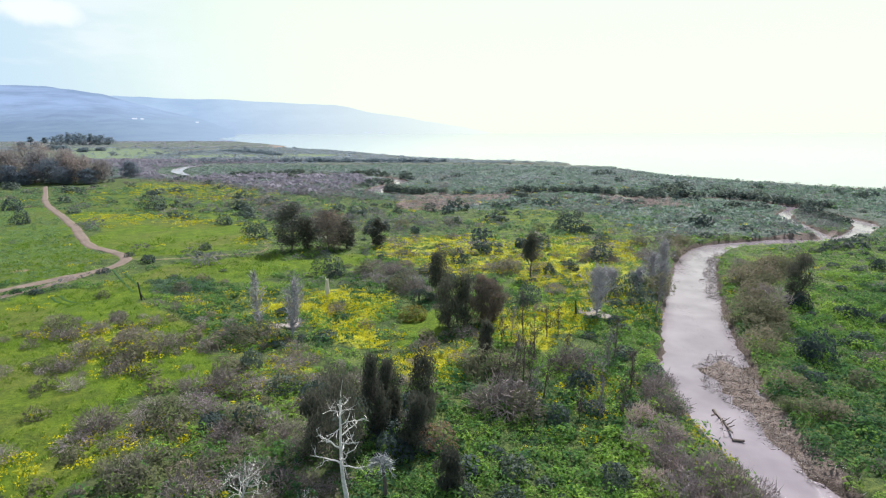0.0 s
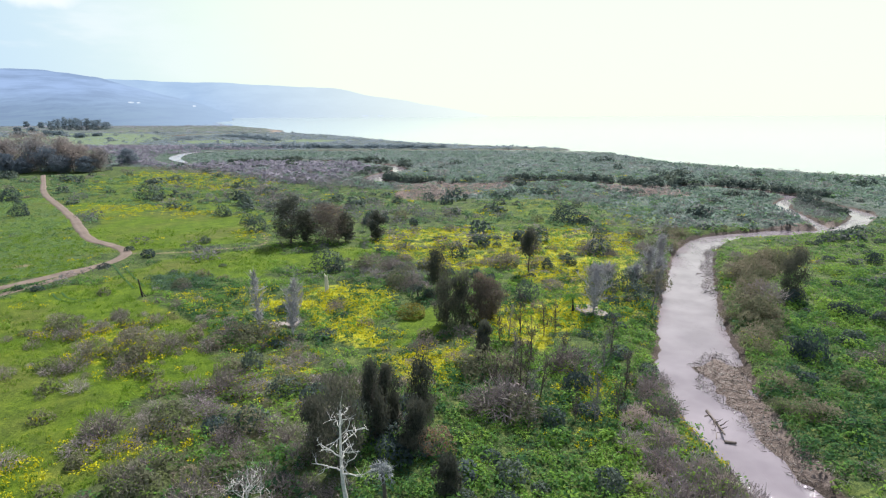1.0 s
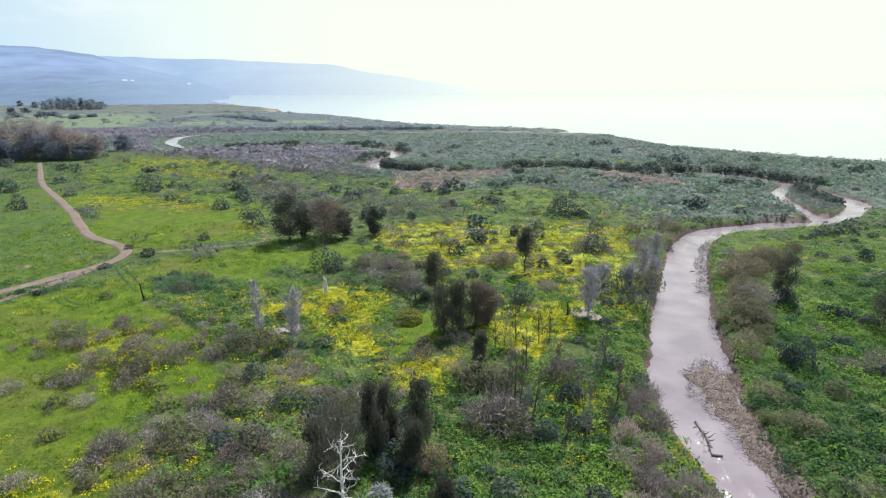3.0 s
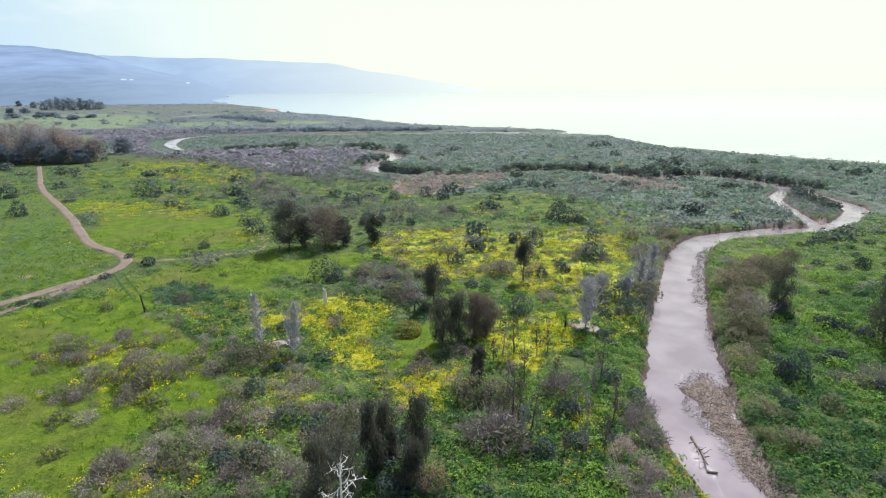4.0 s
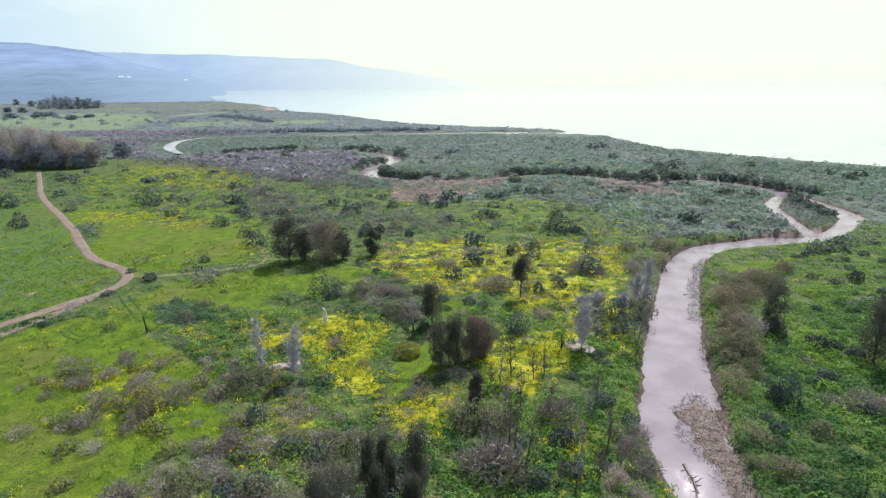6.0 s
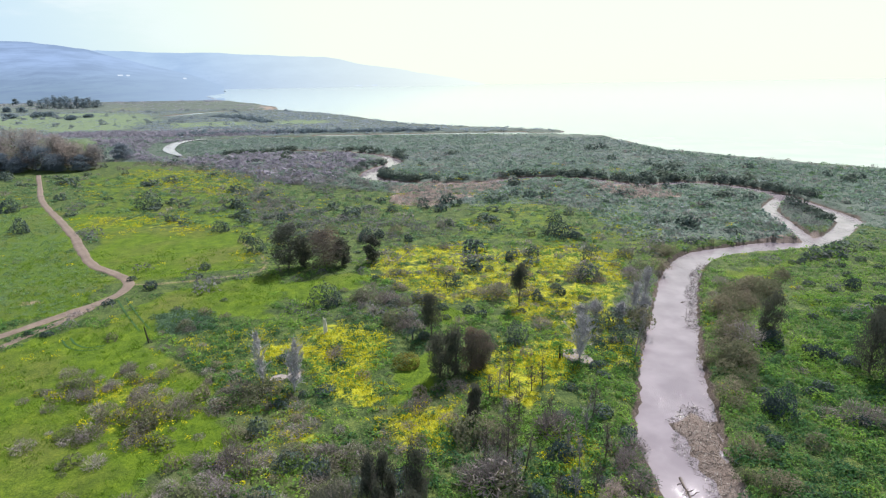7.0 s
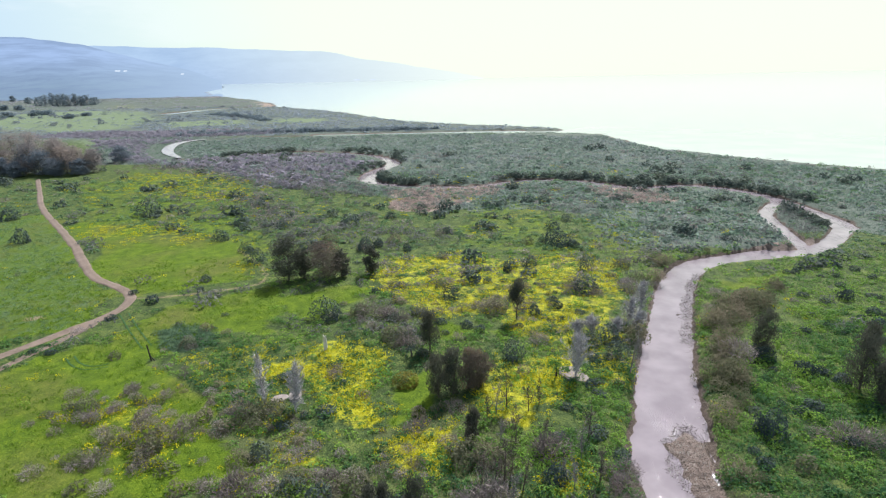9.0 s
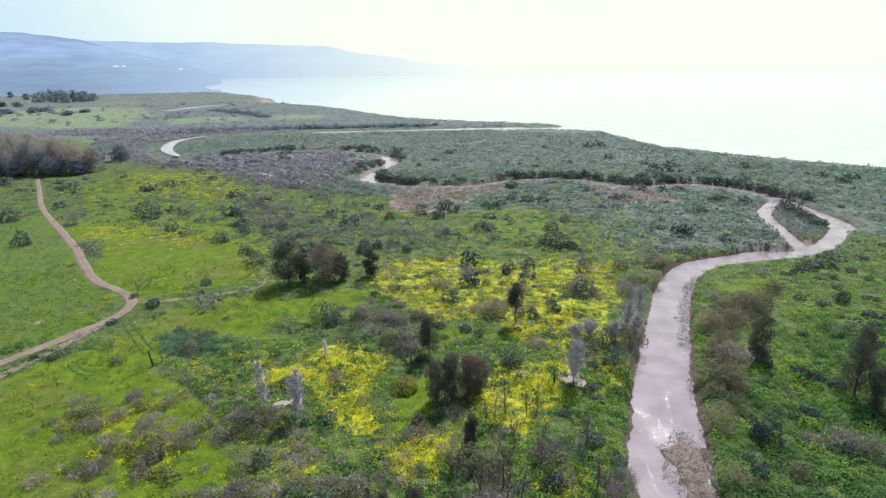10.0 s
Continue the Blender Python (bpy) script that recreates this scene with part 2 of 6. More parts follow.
def ground_material():
    m, n, l, p = nodes_of("delta_ground")

    def at(name):
        k = n.new("ShaderNodeAttribute")
        k.attribute_name = name
        return k.outputs["Fac"]

    fine, mid, big = noise_of(n, l, 2.4, 6.0, 0.75), noise_of(n, l, 0.33, 5.0, 0.62, 11.0), noise_of(n, l, 0.045, 4.0, 0.55, 31.0)
    speck = noise_of(n, l, 0.9, 6.0, 0.8, 53.0)
    both = calc(n, l, "ADD", calc(n, l, "MULTIPLY", fine, 0.6), calc(n, l, "MULTIPLY", mid, 0.4))
    # The darkest tone adds shade to the gaps between weeds.
    rough_green = ramp(n, l, both, [(0.38, (0.011, 0.021, 0.008)), (0.5, (0.050, 0.078, 0.022)), (0.62, (0.136, 0.162, 0.040))])
    meadow = ramp(n, l, both, [(0.36, (0.024, 0.050, 0.003)), (0.5, (0.069, 0.114, 0.005)), (0.64, (0.142, 0.192, 0.009))])
    meadow_2 = ramp(n, l, both, [(0.36, (0.036, 0.050, 0.011)), (0.5, (0.086, 0.102, 0.018)), (0.64, (0.150, 0.156, 0.031))])
    meadow = blend(n, l, ramp(n, l, big, [(0.46, (0, 0, 0)), (0.66, (1, 1, 1))]), meadow, meadow_2)
    scrub = ramp(n, l, both, [(0.36, (0.036, 0.044, 0.020)), (0.5, (0.068, 0.086, 0.030)), (0.64, (0.115, 0.125, 0.052))])
    # Delta ground colour takes in shade under the thicket and haze blue.
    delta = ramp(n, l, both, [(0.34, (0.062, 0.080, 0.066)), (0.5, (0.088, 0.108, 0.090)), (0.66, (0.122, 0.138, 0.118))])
    earth = ramp(n, l, both, [(0.34, (0.185, 0.120, 0.085)), (0.5, (0.270, 0.185, 0.135)), (0.66, (0.345, 0.250, 0.190))])
    # Bank mud, its brown deepened with the shadow of undercut edges.
    mud = ramp(n, l, both, [(0.34, (0.040, 0.030, 0.025)), (0.5, (0.082, 0.062, 0.052)), (0.66, (0.160, 0.124, 0.104))])
    yellow = ramp(n, l, both, [(0.34, (0.160, 0.190, 0.018)), (0.5, (0.340, 0.330, 0.016)), (0.66, (0.490, 0.460, 0.018))])
    straw = ramp(n, l, both, [(0.34, (0.170, 0.130, 0.108)), (0.66, (0.310, 0.248, 0.212))])

    def soft(mask, edge=0.5):
        s = calc(n, l, "ADD", at(mask), calc(n, l, "MULTIPLY", calc(n, l, "SUBTRACT", mid, 0.5), 1.1))
        return ramp(n, l, s, [(edge - 0.12, (0, 0, 0)), (edge + 0.12, (1, 1, 1))])

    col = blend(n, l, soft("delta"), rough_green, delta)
    # Pasture green is paled and blued for haze over the far fields.
    pasture = ramp(n, l, both, [(0.36, (0.100, 0.138, 0.084)), (0.5, (0.126, 0.166, 0.096)), (0.64, (0.165, 0.196, 0.112))])
    col = blend(n, l, soft("pasture"), col, pasture)
    col = blend(n, l, soft("scrub"), col, scrub)
    col = blend(n, l, soft("meadow"), col, meadow)
    herb = ramp(n, l, both, [(0.38, (0.022, 0.046, 0.026)), (0.5, (0.046, 0.082, 0.040)), (0.62, (0.084, 0.122, 0.056))])
    col = blend(n, l, soft("herb"), col, herb)
    col = blend(n, l, soft("straw"), col, straw)
    spots = ramp(n, l, calc(n, l, "ADD", calc(n, l, "MULTIPLY", speck, 0.55), calc(n, l, "MULTIPLY", noise_of(n, l, 0.2, 4.0, 0.6, 77.0), 0.45)), [(0.43, (0, 0, 0)), (0.52, (0.9, 0.9, 0.9))])
    ys = calc(n, l, "MULTIPLY", soft("yellow"), spots)
    col = blend(n, l, ys, col, yellow)
    tr = calc(n, l, "ADD", at("dirt"), calc(n, l, "MULTIPLY", calc(n, l, "SUBTRACT", fine, 0.5), 0.7))
    col = blend(n, l, ramp(n, l, tr, [(0.36, (0, 0, 0)), (0.6, (1, 1, 1))]), col, earth)
    ml = calc(n, l, "ADD", at("mud"), calc(n, l, "MULTIPLY", calc(n, l, "SUBTRACT", fine, 0.5), 0.6))
    col = blend(n, l, ramp(n, l, ml, [(0.4, (0, 0, 0)), (0.6, (1, 1, 1))]), col, mud)
    silt = ramp(n, l, both, [(0.34, (0.088, 0.066, 0.057)), (0.5, (0.165, 0.126, 0.110)), (0.66, (0.262, 0.212, 0.192))])
    bl = calc(n, l, "ADD", at("silt"), calc(n, l, "MULTIPLY", calc(n, l, "SUBTRACT", fine, 0.5), 0.8))
    col = blend(n, l, ramp(n, l, bl, [(0.42, (0, 0, 0)), (0.6, (1, 1, 1))]), col, silt)
    l.new(col, p.inputs["Base Color"])
    p.inputs["Roughness"].default_value = 0.9
    p.inputs["Specular IOR Level"].default_value = 0.15
    b = n.new("ShaderNodeBump")
    b.inputs["Strength"].default_value, b.inputs["Distance"].default_value = 0.8, 0.45
    l.new(both, b.inputs["Height"])
    l.new(b.outputs[0], p.inputs["Normal"])
    return m


def rippled_material(name, deep, pale, rough, ripple):
    """Flowing muddy water: calm sheets, and streaks of ripples that catch the sun."""
    m, n, l, p = nodes_of(name)
    f1, f2 = noise_of(n, l, 5.5, 3.0, 0.6, 0.0, (1.0, 0.5, 1.0)), noise_of(n, l, 0.16, 3.0, 0.5, 9.0)
    f3 = noise_of(n, l, 0.30, 4.0, 0.62, 21.0, (1.0, 0.32, 1.0))
    swell = noise_of(n, l, 0.55, 2.0, 0.5, 3.0)
    l.new(ramp(n, l, f2, [(0.35, deep), (0.65, pale)]), p.inputs["Base Color"])
    p.inputs["Roughness"].default_value, p.inputs["IOR"].default_value = rough, 1.36
    p.inputs["Specular IOR Level"].default_value = 1.0
    b = n.new("ShaderNodeBump")
    b.inputs["Distance"].default_value = 0.055
    l.new(calc(n, l, "MULTIPLY", ramp(n, l, f3, [(0.46, (0.05, 0.05, 0.05)), (0.60, (0.9, 0.9, 0.9))]), ripple), b.inputs["Strength"])
    l.new(calc(n, l, "ADD", f1, calc(n, l, "MULTIPLY", swell, 0.5)), b.inputs["Height"])
    l.new(b.outputs[0], p.inputs["Normal"])
    return m


def water_material(name, deep, pale, rough, ripple, scale, distance):
    m, n, l, p = nodes_of(name)
    f1, f2 = noise_of(n, l, scale, 4.0, 0.6), noise_of(n, l, scale * 0.12, 3.0, 0.5, 9.0)
    l.new(ramp(n, l, f2, [(0.35, deep), (0.65, pale)]), p.inputs["Base Color"])
    p.inputs["Roughness"].default_value, p.inputs["IOR"].default_value = rough, 1.333
    b = n.new("ShaderNodeBump")
    b.inputs["Strength"].default_value, b.inputs["Distance"].default_value = ripple, distance
    l.new(f1, b.inputs["Height"])
    l.new(b.outputs[0], p.inputs["Normal"])
    return m


M_RIVER = rippled_material("muddy_water", (0.186, 0.154, 0.176), (0.260, 0.220, 0.245), 0.09, 1.0)
# The lake's pale base colour adds glare where its reflection is too dim.
M_LAKE = water_material("lake_water", (0.34, 0.40, 0.375), (0.40, 0.45, 0.405), 0.10, 0.05, 0.25, 0.1)


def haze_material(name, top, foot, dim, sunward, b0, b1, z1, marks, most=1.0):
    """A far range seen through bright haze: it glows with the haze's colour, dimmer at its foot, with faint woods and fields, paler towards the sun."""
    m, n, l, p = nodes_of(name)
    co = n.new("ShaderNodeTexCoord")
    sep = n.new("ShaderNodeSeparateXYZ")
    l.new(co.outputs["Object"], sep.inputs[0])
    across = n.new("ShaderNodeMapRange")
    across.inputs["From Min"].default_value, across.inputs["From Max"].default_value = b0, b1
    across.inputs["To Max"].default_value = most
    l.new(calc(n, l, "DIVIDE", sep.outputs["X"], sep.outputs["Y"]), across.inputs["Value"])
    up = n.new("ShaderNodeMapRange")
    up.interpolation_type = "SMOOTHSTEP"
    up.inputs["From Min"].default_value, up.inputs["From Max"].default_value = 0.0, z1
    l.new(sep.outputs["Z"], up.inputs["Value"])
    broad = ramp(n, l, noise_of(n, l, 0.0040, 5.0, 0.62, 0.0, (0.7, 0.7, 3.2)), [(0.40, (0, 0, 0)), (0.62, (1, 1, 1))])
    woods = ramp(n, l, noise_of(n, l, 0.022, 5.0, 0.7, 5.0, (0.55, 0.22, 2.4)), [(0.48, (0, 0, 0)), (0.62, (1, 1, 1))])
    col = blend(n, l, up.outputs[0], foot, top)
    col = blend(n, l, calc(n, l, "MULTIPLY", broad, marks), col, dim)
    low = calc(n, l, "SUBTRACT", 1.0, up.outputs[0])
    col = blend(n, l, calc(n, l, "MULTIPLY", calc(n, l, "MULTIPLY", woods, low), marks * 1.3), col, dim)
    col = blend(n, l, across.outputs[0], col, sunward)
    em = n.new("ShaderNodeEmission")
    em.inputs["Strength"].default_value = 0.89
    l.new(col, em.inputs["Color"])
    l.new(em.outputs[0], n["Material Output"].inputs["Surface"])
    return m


# ---- helpers for the plan ----
RNG = np.random.default_rng(7)


def grid_noise(x, y, seed):
    """Smooth value noise, one cell a unit, 0 to 1."""
    xi, yi = np.floor(x), np.floor(y)
    fx, fy = x - xi, y - yi
    fx, fy = fx * fx * (3 - 2 * fx), fy * fy * (3 - 2 * fy)

    def h(i, j):
        v = np.sin(i * 127.1 + j * 311.7 + seed * 74.7) * 43758.5453
        return v - np.floor(v)

    return (h(xi, yi) * (1 - fx) + h(xi + 1, yi) * fx) * (1 - fy) + (h(xi, yi + 1) * (1 - fx) + h(xi + 1, yi + 1) * fx) * fy


def fbm(x, y, size, seed, octaves=4):
    total, amp, norm = 0.0, 1.0, 0.0
    for k in range(octaves):
        total = total + amp * grid_noise(x / size * 2 ** k, y / size * 2 ** k, seed + 13 * k)
        norm += amp
        amp *= 0.5
    return total / norm


def step(lo, hi, v):
    t = np.clip((v - lo) / (hi - lo), 0, 1)
    return t * t * (3 - 2 * t)


def line_distance(x, y, line):
    """The distance to a polyline."""
    best = np.full(np.shape(x), 1e9)
    for (ax, ay), (bx, by) in zip(line[:-1], line[1:]):
        dx, dy = bx - ax, by - ay
        t = np.clip(((x - ax) * dx + (y - ay) * dy) / (dx * dx + dy * dy + 1e-9), 0, 1)
        best = np.minimum(best, np.hypot(x - ax - t * dx, y - ay - t * dy))
    return best


def poly_distance(x, y, poly):
    """The signed distance to a polygon's outline, negative inside."""
    inside = np.zeros(np.shape(x), bool)
    for (ax, ay), (bx, by) in zip(poly, poly[1:] + poly[:1]):
        cross = ((ay > y) != (by > y)) & (x < (bx - ax) * (y - ay) / (by - ay + 1e-12) + ax)
        inside ^= cross
    d = line_distance(x, y, poly + poly[:1])
    return np.where(inside, -d, d)


def smooth_line(line, rounds=2):
    """Cuts the corners of a polyline."""
    for _ in range(rounds):
        out = [line[0]]
        for (ax, ay), (bx, by) in zip(line[:-1], line[1:]):
            out += [(0.75 * ax + 0.25 * bx, 0.75 * ay + 0.25 * by), (0.25 * ax + 0.75 * bx, 0.25 * ay + 0.75 * by)]
        line = out + [line[-1]]
    return line


def in_zones(x, y, zones, soft=4.0, rag=1.0):
    """1 inside any of the zones, falling to 0 across their ragged edges."""
    ragged = rag * ((fbm(x, y, 9.0, 5) - 0.5) * 14.0 + (fbm(x, y, 28.0, 6) - 0.5) * 16.0)
    out = np.zeros(np.shape(x))
    for z in zones:
        xs, ys = [q[0] for q in z], [q[1] for q in z]
        near = (x > min(xs) - 20) & (x < max(xs) + 20) & (y > min(ys) - 20) & (y < max(ys) + 20)
        if near.any():
            out[near] = np.maximum(out[near], 1 - step(-soft, soft, poly_distance(x[near], y[near], z) + ragged[near]))
    return out


# ---- the plan ----
WATER = -1.5
RIVER_LEFT = [(30.0, 38.6), (29.2, 42.4), (29.4, 47.5), (29.6, 52.8), (29.3, 57.7), (28.8, 63.0)] + [(29.5, 72.9), (32.1, 79.7), (35.9, 89.5), (41.4, 103.6), (48.2, 118.3), (55.5, 134.9), (62.7, 149.4), (69.1, 159.7), (78.8, 167.8), (94.5, 172.8), (106.8, 177.1), (112.6, 174.3), (121.7, 177.1), (136.4, 189.7), (147.6, 203.6)]
RIVER_RIGHT = [(39.2, 38.6), (37.3, 42.4), (37.4, 47.0), (37.4, 51.5), (37.9, 56.5), (38.9, 62.7)] + [(44.8, 79.2), (47.2, 87.2), (50.2, 96.5), (55.5, 110.2), (62.5, 127.5), (68.8, 141.0), (76.4, 154.3), (83.9, 161.1), (93.6, 164.0), (108.1, 165.0), (118.7, 168.0), (131.8, 176.9), (145.3, 190.3), (152.7, 200.0)]
RIVER = smooth_line(RIVER_LEFT + RIVER_RIGHT[::-1], 1)
FAR_RIVER = smooth_line([(150.0, 201.0), (151.7, 209.8), (152.4, 221.3), (152.7, 237.1), (150.7, 255.5), (144.4, 269.0), (135.6, 279.7), (123.3, 284.1), (113.0, 279.6), (96.3, 280.2), (85.7, 293.2), (76.1, 302.2), (55.6, 306.5), (40.0, 303.6), (30.1, 295.5), (17.9, 289.6), (0.5, 293.1), (-17.3, 296.8), (-30.0, 306.0), (-39.3, 320.3), (-38.4, 342.1), (-29.9, 363.5), (-25.5, 378.8), (-35.2, 405.4), (-53.9, 428.2), (-82.0, 445.1), (-116.7, 444.8), (-147.1, 431.8)])
HIDDEN_REACH = smooth_line([(-147.1, 431.8), (-168.2, 410.4), (-184.3, 418.1)])
WEST_BEND = smooth_line([(-184.3, 418.1), (-201.5, 440.6), (-214.7, 464.5), (-227.5, 505.5), (-226.7, 533.4), (-211.5, 547.9)])
HIDDEN_RUN = smooth_line([(-211.5, 547.9), (-199.5, 559.2), (-159.3, 570.2), (-116.3, 576.2)])
LAST_REACH = smooth_line([(-116.3, 576.2), (-38.2, 574.8), (17.6, 575.7), (73.0, 571.3), (146.5, 554.6)])
SIDE_CHANNEL = smooth_line([(149.2, 242.9), (138.9, 231.4), (132.0, 220.5), (128.0, 207.1), (125.2, 193.5), (120.1, 176.7)])
WEST_ARM = smooth_line([(-439.5, 983.8), (-432.9, 1036.1), (-418.6, 1075.9), (-391.0, 1114.5), (-355.1, 1140.5), (-300.0, 1165.0)])
SHORE = [(298.8, 259.8), (252.4, 315.0), (228.6, 336.3), (208.9, 361.8), (188.5, 387.9), (169.1, 417.2), (158.4, 459.6), (154.7, 500.3), (150.2, 528.6), (127.8, 543.4), (125.8, 599.0), (80.1, 629.1), (20.4, 671.9), (-33.9, 725.0), (-83.6, 802.3), (-151.1, 937.1), (-227.4, 1042.3), (-293.3, 1125.2), (-347.3, 1265.6), (-477.7, 1533.1), (-671.1, 1849.7), (-935.3, 2438.5), (-1152.2, 3319.4)]
SHORE = [(760.0, 60.0)] + SHORE + [(-1900.0, 4750.0)]
TRACK = smooth_line([(-233.5, 337.3), (-202.1, 291.2), (-180.0, 258.1), (-148.8, 221.4), (-125.5, 193.4), (-109.8, 171.4), (-98.8, 158.2), (-89.9, 152.2), (-80.7, 144.1), (-79.1, 135.7), (-81.2, 129.0), (-84.4, 123.0), (-88.6, 115.3), (-92.0, 109.6), (-96.1, 101.4)])
RUT = smooth_line([(-81.1, 126.5), (-82.2, 121.4), (-84.1, 116.1), (-86.5, 108.6), (-88.0, 104.0), (-91.1, 95.1)])
FOOTPATH = smooth_line([(-79.3, 142.0), (-73.5, 142.4), (-59.7, 145.9), (-50.0, 149.4), (-47.5, 154.5), (-54.4, 169.9), (-66.5, 185.3)])
MUD_BAR = [(37.3, 77.3), (41.7, 81.4), (42.3, 76.6), (40.8, 68.6), (39.0, 59.4), (38.6, 53.2), (38.1, 49.2), (36.8, 50.1), (36.3, 55.9), (36.5, 65.3), (36.1, 70.3)]
TWIG_BAR = [(54.6, 112.4), (60.6, 127.6), (68.8, 143.8), (75.2, 153.5), (72.1, 145.7), (63.0, 127.4), (56.3, 112.3)]
ISLET = [(142.0, 229.0), (146.5, 226.6), (147.6, 213.6), (145.0, 202.3), (136.3, 191.1), (125.0, 182.6), (124.6, 187.2), (128.4, 201.4), (133.9, 217.6)]
BARS = [MUD_BAR, TWIG_BAR]
SILT = [
    [(104.0, 176.5), (112.6, 173.6), (121.7, 176.6), (128.0, 184.0), (122.0, 184.0), (113.0, 179.0)],
]

YELLOW = [
    [(-34.0, 97.5), (-36.5, 104.0), (-28.0, 108.0), (-24.5, 116.0), (-15.8, 113.4), (-9.0, 105.9), (-11.2, 93.1), (-8.9, 81.8), (-13.8, 81.2), (-20.4, 86.3), (-24.4, 95.7)],
    [(-9.6, 76.6), (-6.2, 79.4), (2.2, 81.3), (3.0, 76.1), (0.3, 69.7), (-5.5, 69.7)],
    [(10.8, 104.9), (26.4, 101.7), (21.4, 87.9), (15.1, 79.9), (8.2, 85.9)],
    [(-22.9, 74.4), (-16.4, 74.8), (-16.4, 70.1), (-22.3, 70.6)],
    [(34.2, 101.3), (39.2, 103.3), (36.2, 92.7), (32.4, 92.9)],
    [(17.7, 71.5), (22.9, 71.9), (21.0, 64.3), (16.3, 64.5)],
]
MID_YELLOW = [
    [(-20.5, 152.6), (-14.1, 175.1), (15.0, 175.7), (23.2, 168.3), (41.4, 170.7), (55.5, 161.5), (48.8, 131.8), (40.2, 113.5), (29.2, 103.9), (19.1, 114.7), (12.4, 124.0), (-2.4, 128.2)],
]
THIN_YELLOW = [
    [(-44.4, 52.1), (-42.2, 52.6), (-39.5, 49.2), (-41.9, 48.7)],
    [(-45.1, 96.8), (-55.6, 106.0), (-46.7, 110.5), (-35.9, 112.5), (-26.0, 112.0), (-34.0, 97.5)],
    [(11.5, 65.6), (18.2, 70.6), (24.3, 73.3), (21.7, 62.7), (15.3, 55.7), (11.1, 59.3)],
    [(0.9, 54.0), (5.6, 54.0), (5.0, 48.2), (0.8, 48.2)],
    [(-36.3, 96.7), (-22.3, 96.6), (-15.7, 65.7), (-24.8, 65.8)],
    [(-191.9, 362.6), (-106.0, 326.1), (-71.1, 244.8), (-99.7, 270.6), (-150.2, 285.3)],
    [(-178.6, 342.9), (-146.5, 338.6), (-106.3, 307.6), (-100.1, 271.7), (-128.6, 274.9), (-149.9, 290.7)],
    [(-128.7, 204.0), (-137.2, 224.6), (-97.7, 225.3), (-69.8, 195.5), (-91.6, 190.6)],
    [(-58.2, 87.2), (-51.4, 89.5), (-35.5, 79.2), (-39.9, 72.6), (-49.7, 74.2)],
    [(-753.0, 1316.1), (-667.8, 1371.7), (-556.6, 1163.2), (-639.9, 1125.2)],
    [(-38.6, 56.4), (-33.4, 59.5), (-29.0, 54.1), (-36.0, 53.1)],
    [(-82.7, 96.6), (-75.2, 103.6), (-71.2, 98.1), (-79.8, 92.7)],
]
MEADOW = [
    [(-213.3, 250.9), (-167.1, 241.3), (-135.4, 208.3), (-108.2, 168.6), (-84.3, 144.3), (-86.2, 123.7), (-102.6, 110.9)],
    [(-93.2, 99.2), (-77.3, 117.4), (-76.2, 132.7), (-45.5, 150.0), (-34.5, 130.2), (-36.8, 117.9), (-55.6, 108.4), (-60.6, 95.5), (-60.2, 87.3), (-53.6, 66.1), (-67.5, 66.6)],
    [(-143.2, 225.2), (-73.9, 195.8), (-48.3, 154.6), (-81.4, 146.1), (-103.4, 163.3)],
    [(-40.2, 141.4), (-20.5, 152.6), (-19.0, 140.0), (-27.0, 120.2), (-34.9, 120.7)],
    [(-10.4, 95.1), (-2.9, 96.7), (0.3, 85.4), (-7.2, 80.9)],
    [(-0.9, 118.7), (12.2, 120.9), (12.8, 113.7), (1.6, 112.9)],
    [(72.6, 146.1), (101.4, 154.1), (97.3, 144.3), (76.5, 133.7)],
    [(-84.3, 96.9), (-58.2, 85.6), (-52.8, 74.5), (-59.1, 65.9)],
    [(-59.1, 65.9), (-48.2, 67.4), (-39.4, 74.5), (-35.8, 62.9), (-36.6, 45.7), (-42.7, 45.7)],
    [(-88.3, 101.9), (-52.2, 105.2), (-34.1, 85.4), (-27.1, 72.5), (-33.8, 65.8), (-41.7, 67.4), (-42.8, 60.1), (-52.3, 57.6)],
    [(-45.8, 70.4), (-43.8, 73.1), (-38.9, 71.9), (-36.7, 68.2), (-40.3, 66.7), (-41.1, 61.3), (-41.6, 59.3), (-39.7, 55.1), (-40.2, 48.8), (-44.3, 48.8), (-54.3, 61.8), (-49.9, 63.5), (-45.4, 60.5), (-44.6, 64.1)],
]
LIGHT = [
    [(-194.9, 303.2), (-191.0, 364.5), (-146.5, 338.6), (-100.6, 299.2), (-81.5, 246.7), (-59.2, 200.8), (-49.5, 158.7), (-71.6, 145.0), (-103.5, 173.0), (-142.5, 224.2)],
]
GREEN_FIELD = [
    [(7.1, 214.3), (24.4, 263.8), (47.4, 243.8), (49.1, 206.2), (55.7, 183.9), (40.7, 167.2), (17.1, 177.7), (4.3, 188.3)],
    [(55.0, 222.9), (75.5, 230.4), (77.9, 182.0), (64.4, 160.1), (54.0, 177.7)],
]
HERB = [
    [(-60.1, 112.4), (-64.9, 121.1), (-60.8, 126.4), (-50.0, 123.5), (-46.0, 114.9), (-50.0, 108.6), (-54.5, 109.7)],
]
BARE_PATCH = [
    [(-102.5, 131.3), (-97.4, 133.1), (-94.0, 129.5), (-99.2, 127.5)],
]
